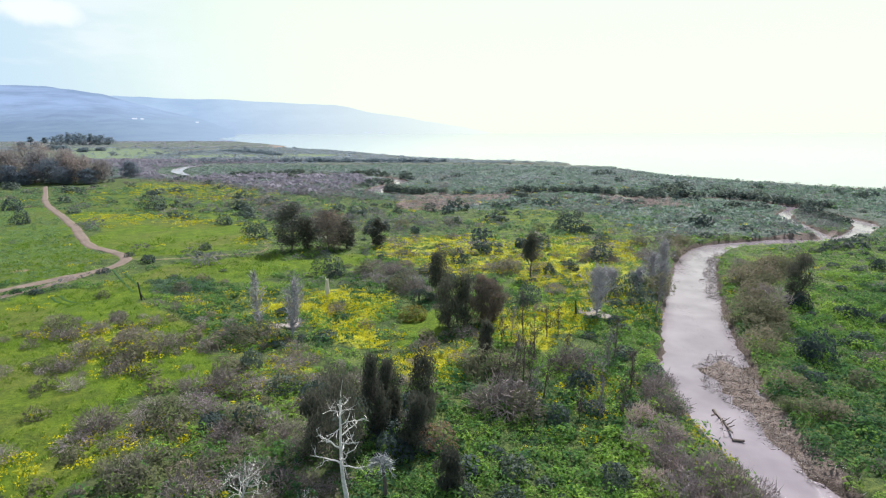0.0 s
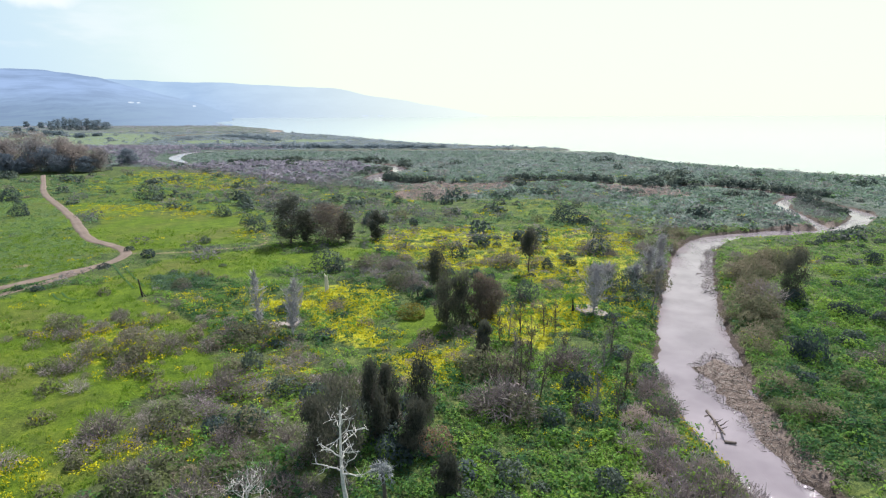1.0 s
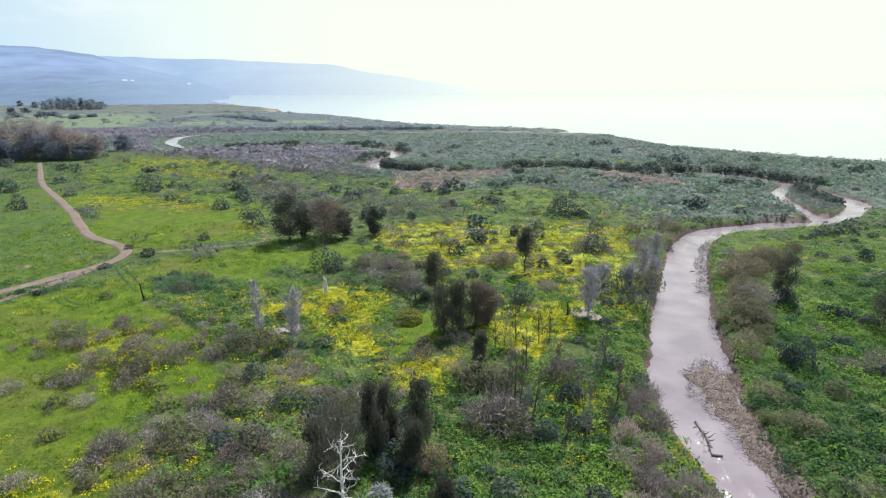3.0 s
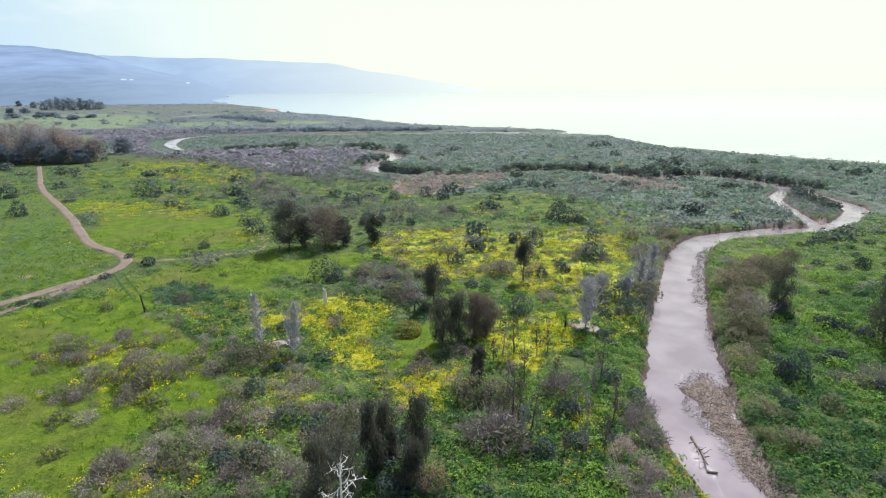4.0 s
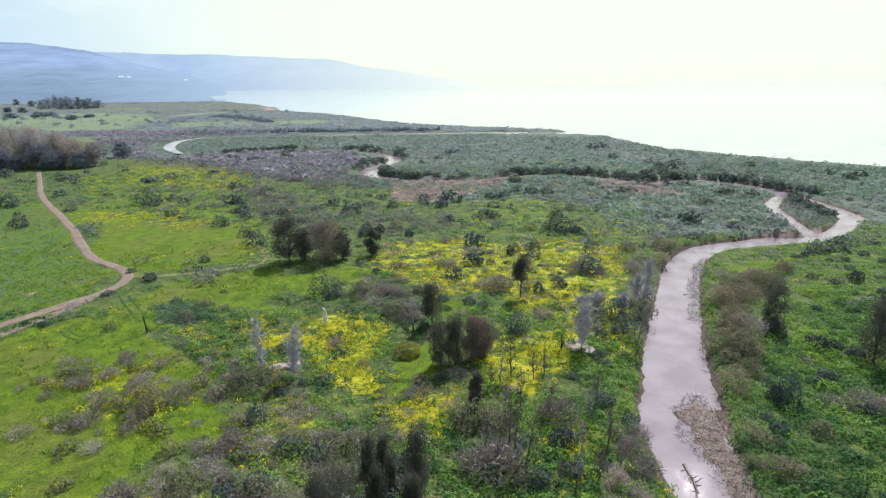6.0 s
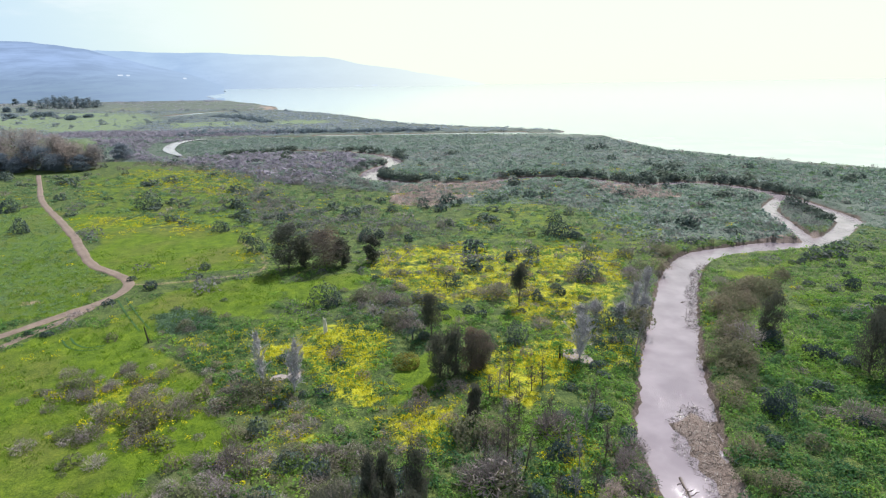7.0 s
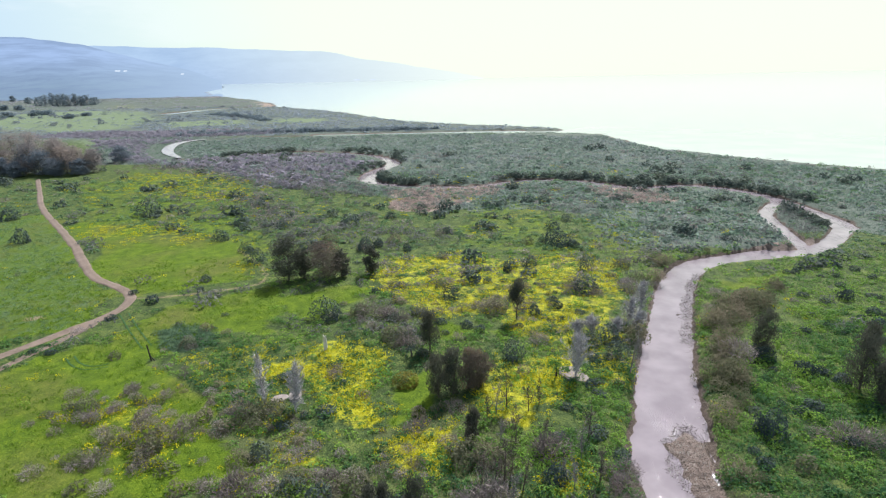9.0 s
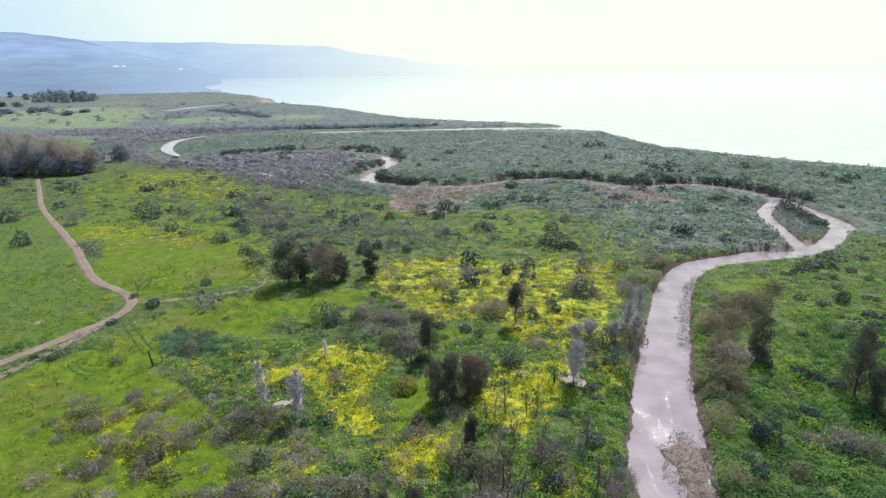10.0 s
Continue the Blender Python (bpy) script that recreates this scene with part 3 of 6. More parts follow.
PASTURE = [
    [(-725.3, 1077.3), (-639.9, 1125.2), (-495.9, 1044.7), (-389.9, 852.4), (-365.7, 681.6), (-426.1, 663.6), (-580.6, 732.2), (-755.1, 957.9)],
    [(-230.7, 806.4), (-146.7, 811.3), (-125.6, 732.0), (-197.2, 711.2)],
    [(-361.8, 569.4), (-321.0, 585.3), (-255.3, 470.4), (-270.2, 441.4)],
    [(-364.8, 779.8), (-269.8, 808.0), (-229.5, 727.4), (-310.0, 688.6)],
]
SCRUB = [
    [(-42.1, 60.1), (-41.7, 67.4), (-31.7, 65.8), (-22.4, 67.3), (-12.9, 65.7), (-6.2, 37.5), (-33.4, 37.5), (-34.1, 47.4)],
    [(-64.8, 88.4), (-58.4, 97.4), (-32.5, 94.2), (-24.4, 86.5), (-18.6, 77.0), (-8.8, 68.9), (-9.9, 64.4), (-49.6, 65.9)],
    [(-40.3, 96.7), (-22.3, 96.6), (-18.9, 80.6), (-32.4, 76.4)],
    [(-8.3, 82.5), (1.3, 86.2), (12.9, 84.0), (12.2, 65.5), (-16.1, 64.6), (-12.2, 70.2)],
    [(3.6, 76.3), (12.4, 76.2), (9.3, 60.0), (4.8, 60.0)],
    [(23.8, 67.2), (30.9, 67.2), (28.1, 49.9), (23.1, 37.4), (13.4, 37.5)],
]
STRAW = [
    [(-19.1, 279.6), (6.3, 287.9), (32.9, 280.4), (16.2, 260.1), (0.5, 234.4), (-19.0, 241.5)],
    [(77.2, 272.3), (104.4, 271.8), (105.9, 247.8), (85.1, 245.5)],
    [(-1230.8, 2913.4), (-1159.1, 3049.5), (-619.3, 1705.9), (-850.7, 2102.4)],
    [(-444.8, 1426.8), (-325.3, 1228.0), (-303.3, 1103.3)],
]
DELTA = [
    [(-236.9, 391.3), (-184.3, 393.1), (-79.7, 298.3), (-32.9, 278.5), (7.6, 233.7), (57.9, 235.6), (63.4, 184.2), (74.8, 173.9), (95.4, 175.2), (118.2, 179.5), (141.9, 198.6), (152.5, 183.1), (198.7, 166.7), (304.2, 265.3), (242.3, 302.2), (200.2, 346.3), (161.7, 398.4), (142.9, 502.3), (17.0, 553.4), (-169.4, 549.2), (-265.2, 573.8), (-333.7, 588.0)],
    [(-271.5, 600.8), (-116.5, 577.7), (17.4, 569.1), (120.0, 584.5), (19.6, 641.1), (-141.2, 874.8), (-271.8, 1041.9), (-408.0, 912.0), (-401.5, 764.2)],
    [(-759.5, 1410.2), (-480.7, 1152.8), (-390.5, 1213.1), (-646.5, 1758.6), (-1114.4, 2825.9), (-1185.5, 2425.8)],
]


def river_distance(x, y):
    d = poly_distance(x, y, RIVER)
    d = np.minimum(d, line_distance(x, y, FAR_RIVER) - 5.0)
    d = np.minimum(d, line_distance(x, y, SIDE_CHANNEL) - 2.6)
    d = np.minimum(d, np.minimum(line_distance(x, y, HIDDEN_REACH), line_distance(x, y, HIDDEN_RUN)) - 4.0)
    d = np.minimum(d, line_distance(x, y, LAST_REACH) - 8.0 - 6.0 * step(-60, 90, x))
    d = np.minimum(d, line_distance(x, y, WEST_ARM) - 16.0)
    return d


LAKE_RING = SHORE + [(6000.0, 4750.0), (6000.0, 60.0)]


def lake_distance(x, y):
    return poly_distance(x, y, LAKE_RING)


def ground_height(x, y):
    x, y = np.asarray(x, float), np.asarray(y, float)
    land = (fbm(x, y, 22.0, 3) - 0.5) * 0.9 + (fbm(x, y, 5.0, 9, 3) - 0.5) * 0.35
    d = river_distance(x, y) + (fbm(x, y, 4.0, 21, 2) - 0.5) * 1.2
    bar = np.full(np.shape(x), 9.0)
    bar = np.minimum(bar, poly_distance(x, y, MUD_BAR))
    bar += (fbm(x, y, 3.0, 17, 2) - 0.5) * 3.0
    bed = WATER - 0.25 - np.clip(-d, 0, 6) * 0.15
    bed = bed + step(1.6, -0.8, bar) * (WATER + 0.34 - bed)
    z = bed + step(-0.3, 1.4, d) * (land - bed)
    q = lake_distance(x, y) + (fbm(x, y, 14.0, 27, 3) - 0.5) * 10
    z = z + step(6, -8, q) * (WATER - 1.2 - z)
    return z


def mesh_from(name, verts, faces, material=None, tone=None, smooth=False):
    """A mesh from arrays: faces all have the same number of corners."""
    me = bpy.data.meshes.new(name)
    verts, faces = np.asarray(verts, np.float32), np.asarray(faces, np.int32)
    k = faces.shape[1]
    me.vertices.add(len(verts))
    me.vertices.foreach_set("co", verts.ravel())
    me.loops.add(faces.size)
    me.loops.foreach_set("vertex_index", faces.ravel())
    me.polygons.add(len(faces))
    me.polygons.foreach_set("loop_start", np.arange(len(faces), dtype=np.int32) * k)
    me.polygons.foreach_set("use_smooth", np.full(len(faces), smooth))
    me.update(calc_edges=True)
    if tone is not None:
        at = me.attributes.new("tone", "FLOAT", "POINT")
        at.data.foreach_set("value", np.asarray(tone, np.float32))
    if material:
        me.materials.append(material)
    return me


def grow(lo, hi, fine_lo, fine_hi, cell, rate):
    """Grid lines: even between fine_lo and fine_hi, wider and wider outside."""
    out = list(np.arange(fine_lo, fine_hi + 0.01, cell))
    w = cell
    while out[-1] < hi:
        w *= rate
        out.append(out[-1] + w)
    w = cell
    while out[0] > lo:
        w *= rate
        out.insert(0, out[0] - w)
    return np.array(out)


def build_ground():
    xs, ys = grow(-4600, 4600, -100, 140, 1.55, 1.045), grow(-300, 4800, 40, 200, 1.55, 1.028)
    gx, gy = np.meshgrid(xs, ys)
    x, y = gx.ravel(), gy.ravel()
    z = ground_height(x, y)
    idx = np.arange(len(x)).reshape(gx.shape)
    faces = np.stack([idx[:-1, :-1], idx[:-1, 1:], idx[1:, 1:], idx[1:, :-1]], -1).reshape(-1, 4)
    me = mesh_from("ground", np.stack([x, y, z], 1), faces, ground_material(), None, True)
    d = river_distance(x, y)
    q = lake_distance(x, y)
    masks = {
        "yellow": np.maximum(np.maximum(in_zones(x, y, YELLOW, 3.0, 0.35), 0.54 * in_zones(x, y, MID_YELLOW, 4.0, 0.5)), 0.37 * in_zones(x, y, THIN_YELLOW)),
        "meadow": np.maximum(in_zones(x, y, MEADOW), np.maximum(0.55 * in_zones(x, y, LIGHT, 6.0), 0.5 * in_zones(x, y, GREEN_FIELD, 4.0))),
        "scrub": in_zones(x, y, SCRUB),
        "pasture": in_zones(x, y, PASTURE, 30.0, 0.8) * (0.40 + 0.7 * fbm(x, y * 0.5, 60.0, 43)),
        "herb": np.maximum(in_zones(x, y, HERB, 2.0, 0.4), 0.44 * in_zones(x, y, MEADOW[:1])),
        "straw": in_zones(x, y, STRAW),
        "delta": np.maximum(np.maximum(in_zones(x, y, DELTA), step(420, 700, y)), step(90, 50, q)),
        "dirt": np.maximum(0.47 * step(2.0, 0.5, line_distance(x, y, FOOTPATH)), 0.62 * in_zones(x, y, BARE_PATCH, 2.0, 0.3)),
        "mud": np.maximum(step(1.1, 0.1, d), step(5, 0, q)),
        "silt": np.maximum(step(1.2, -0.4, poly_distance(x, y, MUD_BAR)), in_zones(x, y, SILT, 1.0, 0.2)),
    }
    for k, v in masks.items():
        me.attributes.new(k, "FLOAT", "POINT").data.foreach_set("value", v.astype(np.float32))
    return tagged(new("ground", me), "flat green delta ground with grass, earth tracks and mud", "ground", kind="structure")


build_ground()
M_EARTH = rough_material("trodden_earth", (0.098, 0.068, 0.054), (0.195, 0.142, 0.114), 1.6)


def build_track(name, line, half, label):
    """A worn strip of bare earth, with ragged edges, just proud of the grass."""
    line = np.array(line)
    run = np.concatenate([[0], np.cumsum(np.hypot(*np.diff(line, axis=0).T))])
    s = np.arange(0, run[-1], 0.8)
    mid = np.column_stack([np.interp(s, run, line[:, 0]), np.interp(s, run, line[:, 1])])
    d = np.gradient(mid, axis=0)
    d /= np.maximum(np.hypot(d[:, 0], d[:, 1])[:, None], 1e-6)
    side = np.column_stack([-d[:, 1], d[:, 0]])
    rows = []
    for k, across in enumerate((-1.15, -0.9, -0.35, 0.35, 0.9, 1.15)):
        w = half * (0.75 + 0.5 * fbm(s, s * 0 + k, 3.5, 83 + (k > 2), 3)) * (1 - 0.2 * step(170, 300, mid[:, 1]))
        p = mid + side * (across * w)[:, None]
        lift = (0.10 + 0.14 * step(150, 260, np.hypot(mid[:, 0], mid[:, 1]))) - (0.25 if abs(across) > 1 else 0.0) - (0.03 if abs(across) < 0.5 else 0)
        rows.append(np.column_stack([p, ground_height(p[:, 0], p[:, 1]) + lift]))
    v = np.concatenate(rows)
    idx = np.arange(len(v)).reshape(6, len(s))
    f = np.stack([idx[:-1, :-1], idx[:-1, 1:], idx[1:, 1:], idx[1:, :-1]], -1).reshape(-1, 4)[:, ::-1]
    tagged(new(name, mesh_from(name, v, f, M_EARTH, None, True)), label, "track", kind="structure")


build_track("dirt_track", TRACK, 1.35, "winding reddish-brown dirt track through the meadow")
build_track("wheel_rut", RUT, 1.0, "second bare wheel rut beside the dirt track")


def build_water():
    def sheet(name, xs, ys, cell, material, label):
        gx, gy = np.meshgrid(xs, ys)
        keep = (river_distance(gx + cell / 2, gy + cell / 2) < 4.5)[:-1, :-1]
        idx = np.arange(gx.size).reshape(gx.shape)
        faces = np.stack([idx[:-1, :-1], idx[:-1, 1:], idx[1:, 1:], idx[1:, :-1]], -1)[keep]
        used, inv = np.unique(faces, return_inverse=True)
        v = np.stack([gx.ravel(), gy.ravel(), np.full(gx.size, WATER)], 1)[used]
        tagged(new(name, mesh_from(name, v, inv.reshape(-1, 4), material)), label, "river", kind="structure")

    sheet("river", np.arange(-520, 260, 2.0), np.arange(26, 541, 2.0), 2.0, M_RIVER, "muddy brown river with bright ripples between green banks")
    # the western bend: a strip that narrows at both ends
    mid = np.array(smooth_line(WEST_BEND, 2))
    way = np.gradient(mid, axis=0)
    way /= np.hypot(way[:, 0], way[:, 1])[:, None]
    half = (0.4 + 4.2 * np.sin(np.linspace(0.1, 3.0, len(mid))))[:, None]
    side = np.column_stack([-way[:, 1], way[:, 0]]) * half
    v = np.concatenate([np.column_stack([mid + side * k, np.full(len(mid), 0.45)]) for k in (-1, 1)])
    k = np.arange(len(mid) - 1)
    f = np.stack([k, k + 1, k + 1 + len(mid), k + len(mid)], -1)
    tagged(new("west_bend", mesh_from("west_bend", v, f[:, ::-1], M_RIVER)), "pale bend of the river among leafless thicket", "river", kind="structure")
    sheet("river_mouth", np.arange(-260, 200, 4.0), np.arange(540, 640, 4.0), 4.0, M_LAKE, "pale last reach of the river before the lake")
    sheet("far_channel", np.arange(-480, -240, 4.0), np.arange(940, 1220, 4.0), 4.0, M_LAKE, "pale side channel of the river on the far plain")
    # the lake, from the shore out to the far hills; its far part lifts a little, as the hills stand nearer than in truth
    near = np.array(SHORE) + np.array([-12.0, -8.0])
    far = np.array([(4600.0 - 6300.0 * k / (len(near) - 1), 4700.0) for k in range(len(near))])
    far[0] = (4800, 300)
    rows = []
    for s in np.linspace(0, 1, 16) ** 2:
        p = near * (1 - s) + far * s
        rows.append(np.column_stack([p, WATER - 0.06 + 8.5 * step(1200, 4700, p[:, 1])]))
    v = np.concatenate(rows)
    idx = np.arange(len(v)).reshape(16, len(near))
    faces = np.stack([idx[:-1, :-1], idx[:-1, 1:], idx[1:, 1:], idx[1:, :-1]], -1).reshape(-1, 4)
    me = mesh_from("lake", v, faces, M_LAKE, None, True)
    me.flip_normals()
    tagged(new("lake", me), "pale lake glaring under a hazy sky", "lake", kind="structure")


build_water()


def build_hills():
    def ridge(name, crest, dist, foot_y, foot_z, mat, label):
        cx, cz = np.array([c[0] for c in crest]), np.array([c[1] for c in crest])
        xs = np.linspace(cx[0], cx[-1], 220)
        top = np.interp(xs, cx, cz) + (fbm(xs, xs * 0, 300, 41, 5) - 0.5) * 26
        rows = []
        for s in np.linspace(0, 1, 14):
            yy = foot_y + (dist - foot_y) * s
            k = yy / dist
            rough = (fbm(xs, np.full_like(xs, yy), 420, 47, 4) - 0.5) * 60 * math.sin(math.pi * s)
            rows.append(np.column_stack([xs * k, np.full_like(xs, yy), foot_z + np.maximum(top - foot_z, 0) * s ** 1.8 + np.maximum(rough, -6) * (top > foot_z + 20)]))
        v = np.concatenate(rows)
        idx = np.arange(len(v)).reshape(14, 220)
        faces = np.stack([idx[:-1, :-1], idx[:-1, 1:], idx[1:, 1:], idx[1:, :-1]], -1).reshape(-1, 4)
        tagged(new(name, mesh_from(name, v, faces, mat, None, True)), label, "hills", kind="structure")

    far_crest = [(-4728, 340), (-2627, 311), (-2409, 296), (-1662, 268), (-1221, 251), (-868, 235), (-758, 212), (-604, 175), (-337, 138), (20, 84), (379, 13)]
    near_crest = [(-4160, 373), (-3009, 347), (-2778, 338), (-2589, 317), (-2401, 282), (-2101, 205), (-1874, 144), (-1646, 82), (-1493, 30)]
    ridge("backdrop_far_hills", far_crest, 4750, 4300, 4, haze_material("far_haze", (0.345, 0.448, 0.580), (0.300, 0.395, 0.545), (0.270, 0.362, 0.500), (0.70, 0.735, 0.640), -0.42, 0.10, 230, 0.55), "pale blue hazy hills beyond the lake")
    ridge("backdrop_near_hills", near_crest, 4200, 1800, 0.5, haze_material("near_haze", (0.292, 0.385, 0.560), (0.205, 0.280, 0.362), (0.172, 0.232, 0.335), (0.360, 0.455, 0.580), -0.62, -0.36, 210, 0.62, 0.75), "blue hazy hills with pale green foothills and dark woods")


build_hills()
# Walls and roofs glow with the haze's pale colour, as the hills do.
M_PALEHAZE = haze_material("pale_roofs_in_haze", (0.56, 0.62, 0.68), (0.52, 0.58, 0.65), (0.42, 0.50, 0.60), (0.56, 0.62, 0.68), -0.62, 0.0, 60, 0.3)


def far_building(px, py, pz, w, d, h):
    """A long low building with a ridged roof at the foot of the hills."""
    ob = new("far_building")
    ob.location = (px, py, pz)
    tagged(ob, "long pale building in the haze below the hills", "building", "far buildings")
    for name, ring in (("wall", [(-d / 2, -2.0), (d / 2, -2.0), (d / 2, h), (-d / 2, h)]), ("roof", [(-d / 2 - 1, h + 0.02), (d / 2 + 1, h + 0.02), (0, h * 1.6)])):
        bm = bmesh.new()
        ends = [[bm.verts.new((sx * w / 2, cy, cz)) for cy, cz in ring] for sx in (-1, 1)]
        bm.faces.new(ends[0])
        bm.faces.new(ends[1])
        for k in range(len(ring)):
            q = (k + 1) % len(ring)
            bm.faces.new((ends[0][k], ends[0][q], ends[1][q], ends[1][k]))
        bmesh.ops.recalc_face_normals(bm, faces=bm.faces)
        me = bpy.data.meshes.new(name)
        bm.to_mesh(me)
        bm.free()
        me.materials.append(M_PALEHAZE)
        new(name, me).parent = ob


for px, py, pz, w in [(-1706, 3255, 97, 46), (-1668, 3262, 96, 26), (-1433, 2715, 44, 62), (-1486, 2740, 45, 40), (-1275, 3050, 74, 22), (-1890, 3300, 99, 20), (-570, 4380, 17, 80), (-455, 4390, 17, 70), (-1390, 2720, 42, 24)]:
    far_building(px, py, pz, w * 0.55, 8, 3.0)


# ---- plants: shapes ----
def unit(v):
    return v / np.maximum(np.linalg.norm(v, axis=-1, keepdims=True), 1e-6)


def leaf_quads(rng, at, size, upright=0.0, narrow=0.55, facing=None, loose=0.5):
    """A small four-cornered spray of leaves at each point, turned at random, or loosely facing outwards."""
    n = len(at)
    u, w = unit(rng.normal(size=(n, 3))), rng.normal(size=(n, 3))
    u[:, 2] += upright * np.sign(u[:, 2])
    u = unit(u)
    if facing is not None:
        out = unit(unit(facing) + rng.normal(size=(n, 3)) * loose)
        u = unit(np.cross(out, u))
        w = out
    w = unit(np.cross(u, w))
    s = (size * rng.uniform(0.6, 1.4, n))[:, None]
    a, b = u * s, w * s * narrow
    v = np.stack([at - a, at + b * 0.9 - a * 0.1, at + a, at - b * 0.9 + a * 0.15], 1).reshape(-1, 3)
    return v, np.arange(4 * n).reshape(n, 4)


def ribbons(rng, p, q, w0, w1):
    """A thin tapered twig from each p to each q."""
    n = len(p)
    side = unit(np.cross(q - p, rng.normal(size=(n, 3))))
    v = np.stack([p - side * w0, p + side * w0, q + side * w1, q - side * w1], 1).reshape(-1, 3)
    return v, np.arange(4 * n).reshape(n, 4)


def tube(points, radii, sides=6):
    """A tapered, bent limb."""
    p = np.asarray(points, float)
    d = unit(np.gradient(p, axis=0))
    side = unit(np.cross(d, np.array([0.31, 0.87, 0.13])))
    other = np.cross(d, side)
    ang = np.arange(sides) * 2 * math.pi / sides
    ring = p[:, None] + np.asarray(radii)[:, None, None] * (side[:, None] * np.cos(ang)[None, :, None] + other[:, None] * np.sin(ang)[None, :, None])
    idx = np.arange(len(p) * sides).reshape(len(p), sides)
    nxt = np.roll(idx, -1, 1)
    return ring.reshape(-1, 3), np.stack([idx[:-1], nxt[:-1], nxt[1:], idx[1:]], -1).reshape(-1, 4)


def joined(parts):
    vs, fs, k = [], [], 0
    for v, f in parts:
        vs.append(v)
        fs.append(f + k)
        k += len(v)
    return np.concatenate(vs), np.concatenate(fs)


def dome_points(rng, n, r, h, lump=0.3, fill=0.25):
    """Points in the outer part of a lumpy dome that stands on the ground."""
    d = unit(rng.normal(size=(n, 3)))
    d[:, 2] = np.abs(d[:, 2]) * 0.95 + 0.03
    bumps = unit(rng.normal(size=(7, 3)))
    bumps[:, 2] = np.abs(bumps[:, 2])
    k = 1 - lump + lump * 1.5 * np.clip((d @ bumps.T).max(1), 0, 1) ** 3
    k = k * (1 - fill * rng.random(n) ** 2)
    return d * k[:, None] * np.array([r, r, h])


def leafy_dome(seed, n, r, h, size, lump=0.35, up=0.35, loose=0.5, narrow=0.55):
    rng = np.random.default_rng(seed)
    at = dome_points(rng, n, r, h, lump)
    return leaf_quads(rng, at, size, narrow=narrow, facing=at / np.array([r, r, h]) + np.array([0, 0, up]), loose=loose)


def twiggy_dome(seed, stems, twigs, r, h, wide=0.03):
    """A bare shrub: stems from the root, and fine twigs all round the outside."""
    rng = np.random.default_rng(seed)
    tip = dome_points(rng, stems, r * 0.8, h * 0.8)
    root = tip * np.array([0.2, 0.2, 0.0])
    one = ribbons(rng, root, tip, wide * 1.1, wide * 0.5)
    at = dome_points(rng, twigs, r * 0.85, h * 0.85, 0.3, 0.6)
    out = at + (unit(at * np.array([1, 1, 1.3])) * 0.5 + rng.normal(size=(twigs, 3)) * 0.42) * (0.26 * r)
    two = ribbons(rng, at, out, wide, wide * 0.35)
    return joined([one, two])


def scattered(name, shapes, places, material, label, category, kind="stuff"):
    """One mesh of many plants. places: x, y, z, width, height, turn, tone."""
    places = np.asarray(places, float)
    pick = np.arange(len(places)) % len(shapes)
    vs, fs, ts, k = [], [], [], 0
    for s, (v, f) in enumerate(shapes):
        p = places[pick == s]
        if not len(p):
            continue
        c, sn = np.cos(p[:, 5])[:, None], np.sin(p[:, 5])[:, None]
        x = (v[None, :, 0] * c - v[None, :, 1] * sn) * p[:, 3:4] + p[:, 0:1]
        y = (v[None, :, 0] * sn + v[None, :, 1] * c) * p[:, 3:4] + p[:, 1:2]
        z = v[None, :, 2] * p[:, 4:5] + p[:, 2:3]
        vs.append(np.stack([x, y, z], -1).reshape(-1, 3))
        fs.append((f[None] + (np.arange(len(p)) * len(v))[:, None, None]).reshape(-1, 4) + k)
        ts.append(np.repeat(p[:, 6], len(v)))
        k += len(p) * len(v)
    me = mesh_from(name, np.concatenate(vs), np.concatenate(fs), material, np.concatenate(ts))
    return tagged(new(name, me), label, category, kind=kind)


def sample(x0, x1, y0, y1, cell, density, seed):
    """Random points, about density(x, y) of them in each cell of that width, in the wedge of land before the lake."""
    rng = np.random.default_rng(seed)
    gx, gy = np.meshgrid(np.arange(x0, x1, cell), np.arange(y0, y1, cell))
    x = (gx + rng.random(gx.shape) * cell).ravel()
    y = (gy + rng.random(gx.shape) * cell).ravel()
    ok = np.abs(x) < 0.84 * y + 14
    x, y = x[ok], y[ok]
    ok = rng.random(len(x)) < density(x, y)
    x, y = x[ok], y[ok]
    ok = (river_distance(x, y) > 0.4) & (lake_distance(x, y) > 2)
    x, y = x[ok], y[ok]
    ok = line_distance(x, y, TRACK) > 2.2
    return x[ok], y[ok]


def plants(x, y, size, spread, tall, seed, tone=None):
    """Places for scattered(): plants of that width and height at x, y."""
    rng = np.random.default_rng(seed)
    n = len(x)
    s = size * np.exp(np.clip(rng.normal(size=n), -2, 1.6) * spread)
    t = rng.random(n) if tone is None else np.clip(tone + rng.normal(size=n) * 0.15, 0, 1)
    return np.column_stack([x, y, ground_height(x, y) - 0.05, s, s * tall * rng.uniform(0.8, 1.25, n), rng.uniform(0, 6.28, n), t])


# ---- the plants' zones ----
LUSH = [
    [(-9.7, 62.8), (1.2, 76.3), (12.5, 67.2), (25.2, 76.2), (34.1, 85.1), (27.4, 67.2), (27.5, 57.4), (23.1, 37.4), (-12.1, 37.5), (-8.6, 47.3)],
    [(25.2, 91.4), (32.4, 94.9), (40.0, 103.3), (26.7, 64.9), (10.6, 65.6), (10.1, 75.8), (21.0, 81.2)],
]
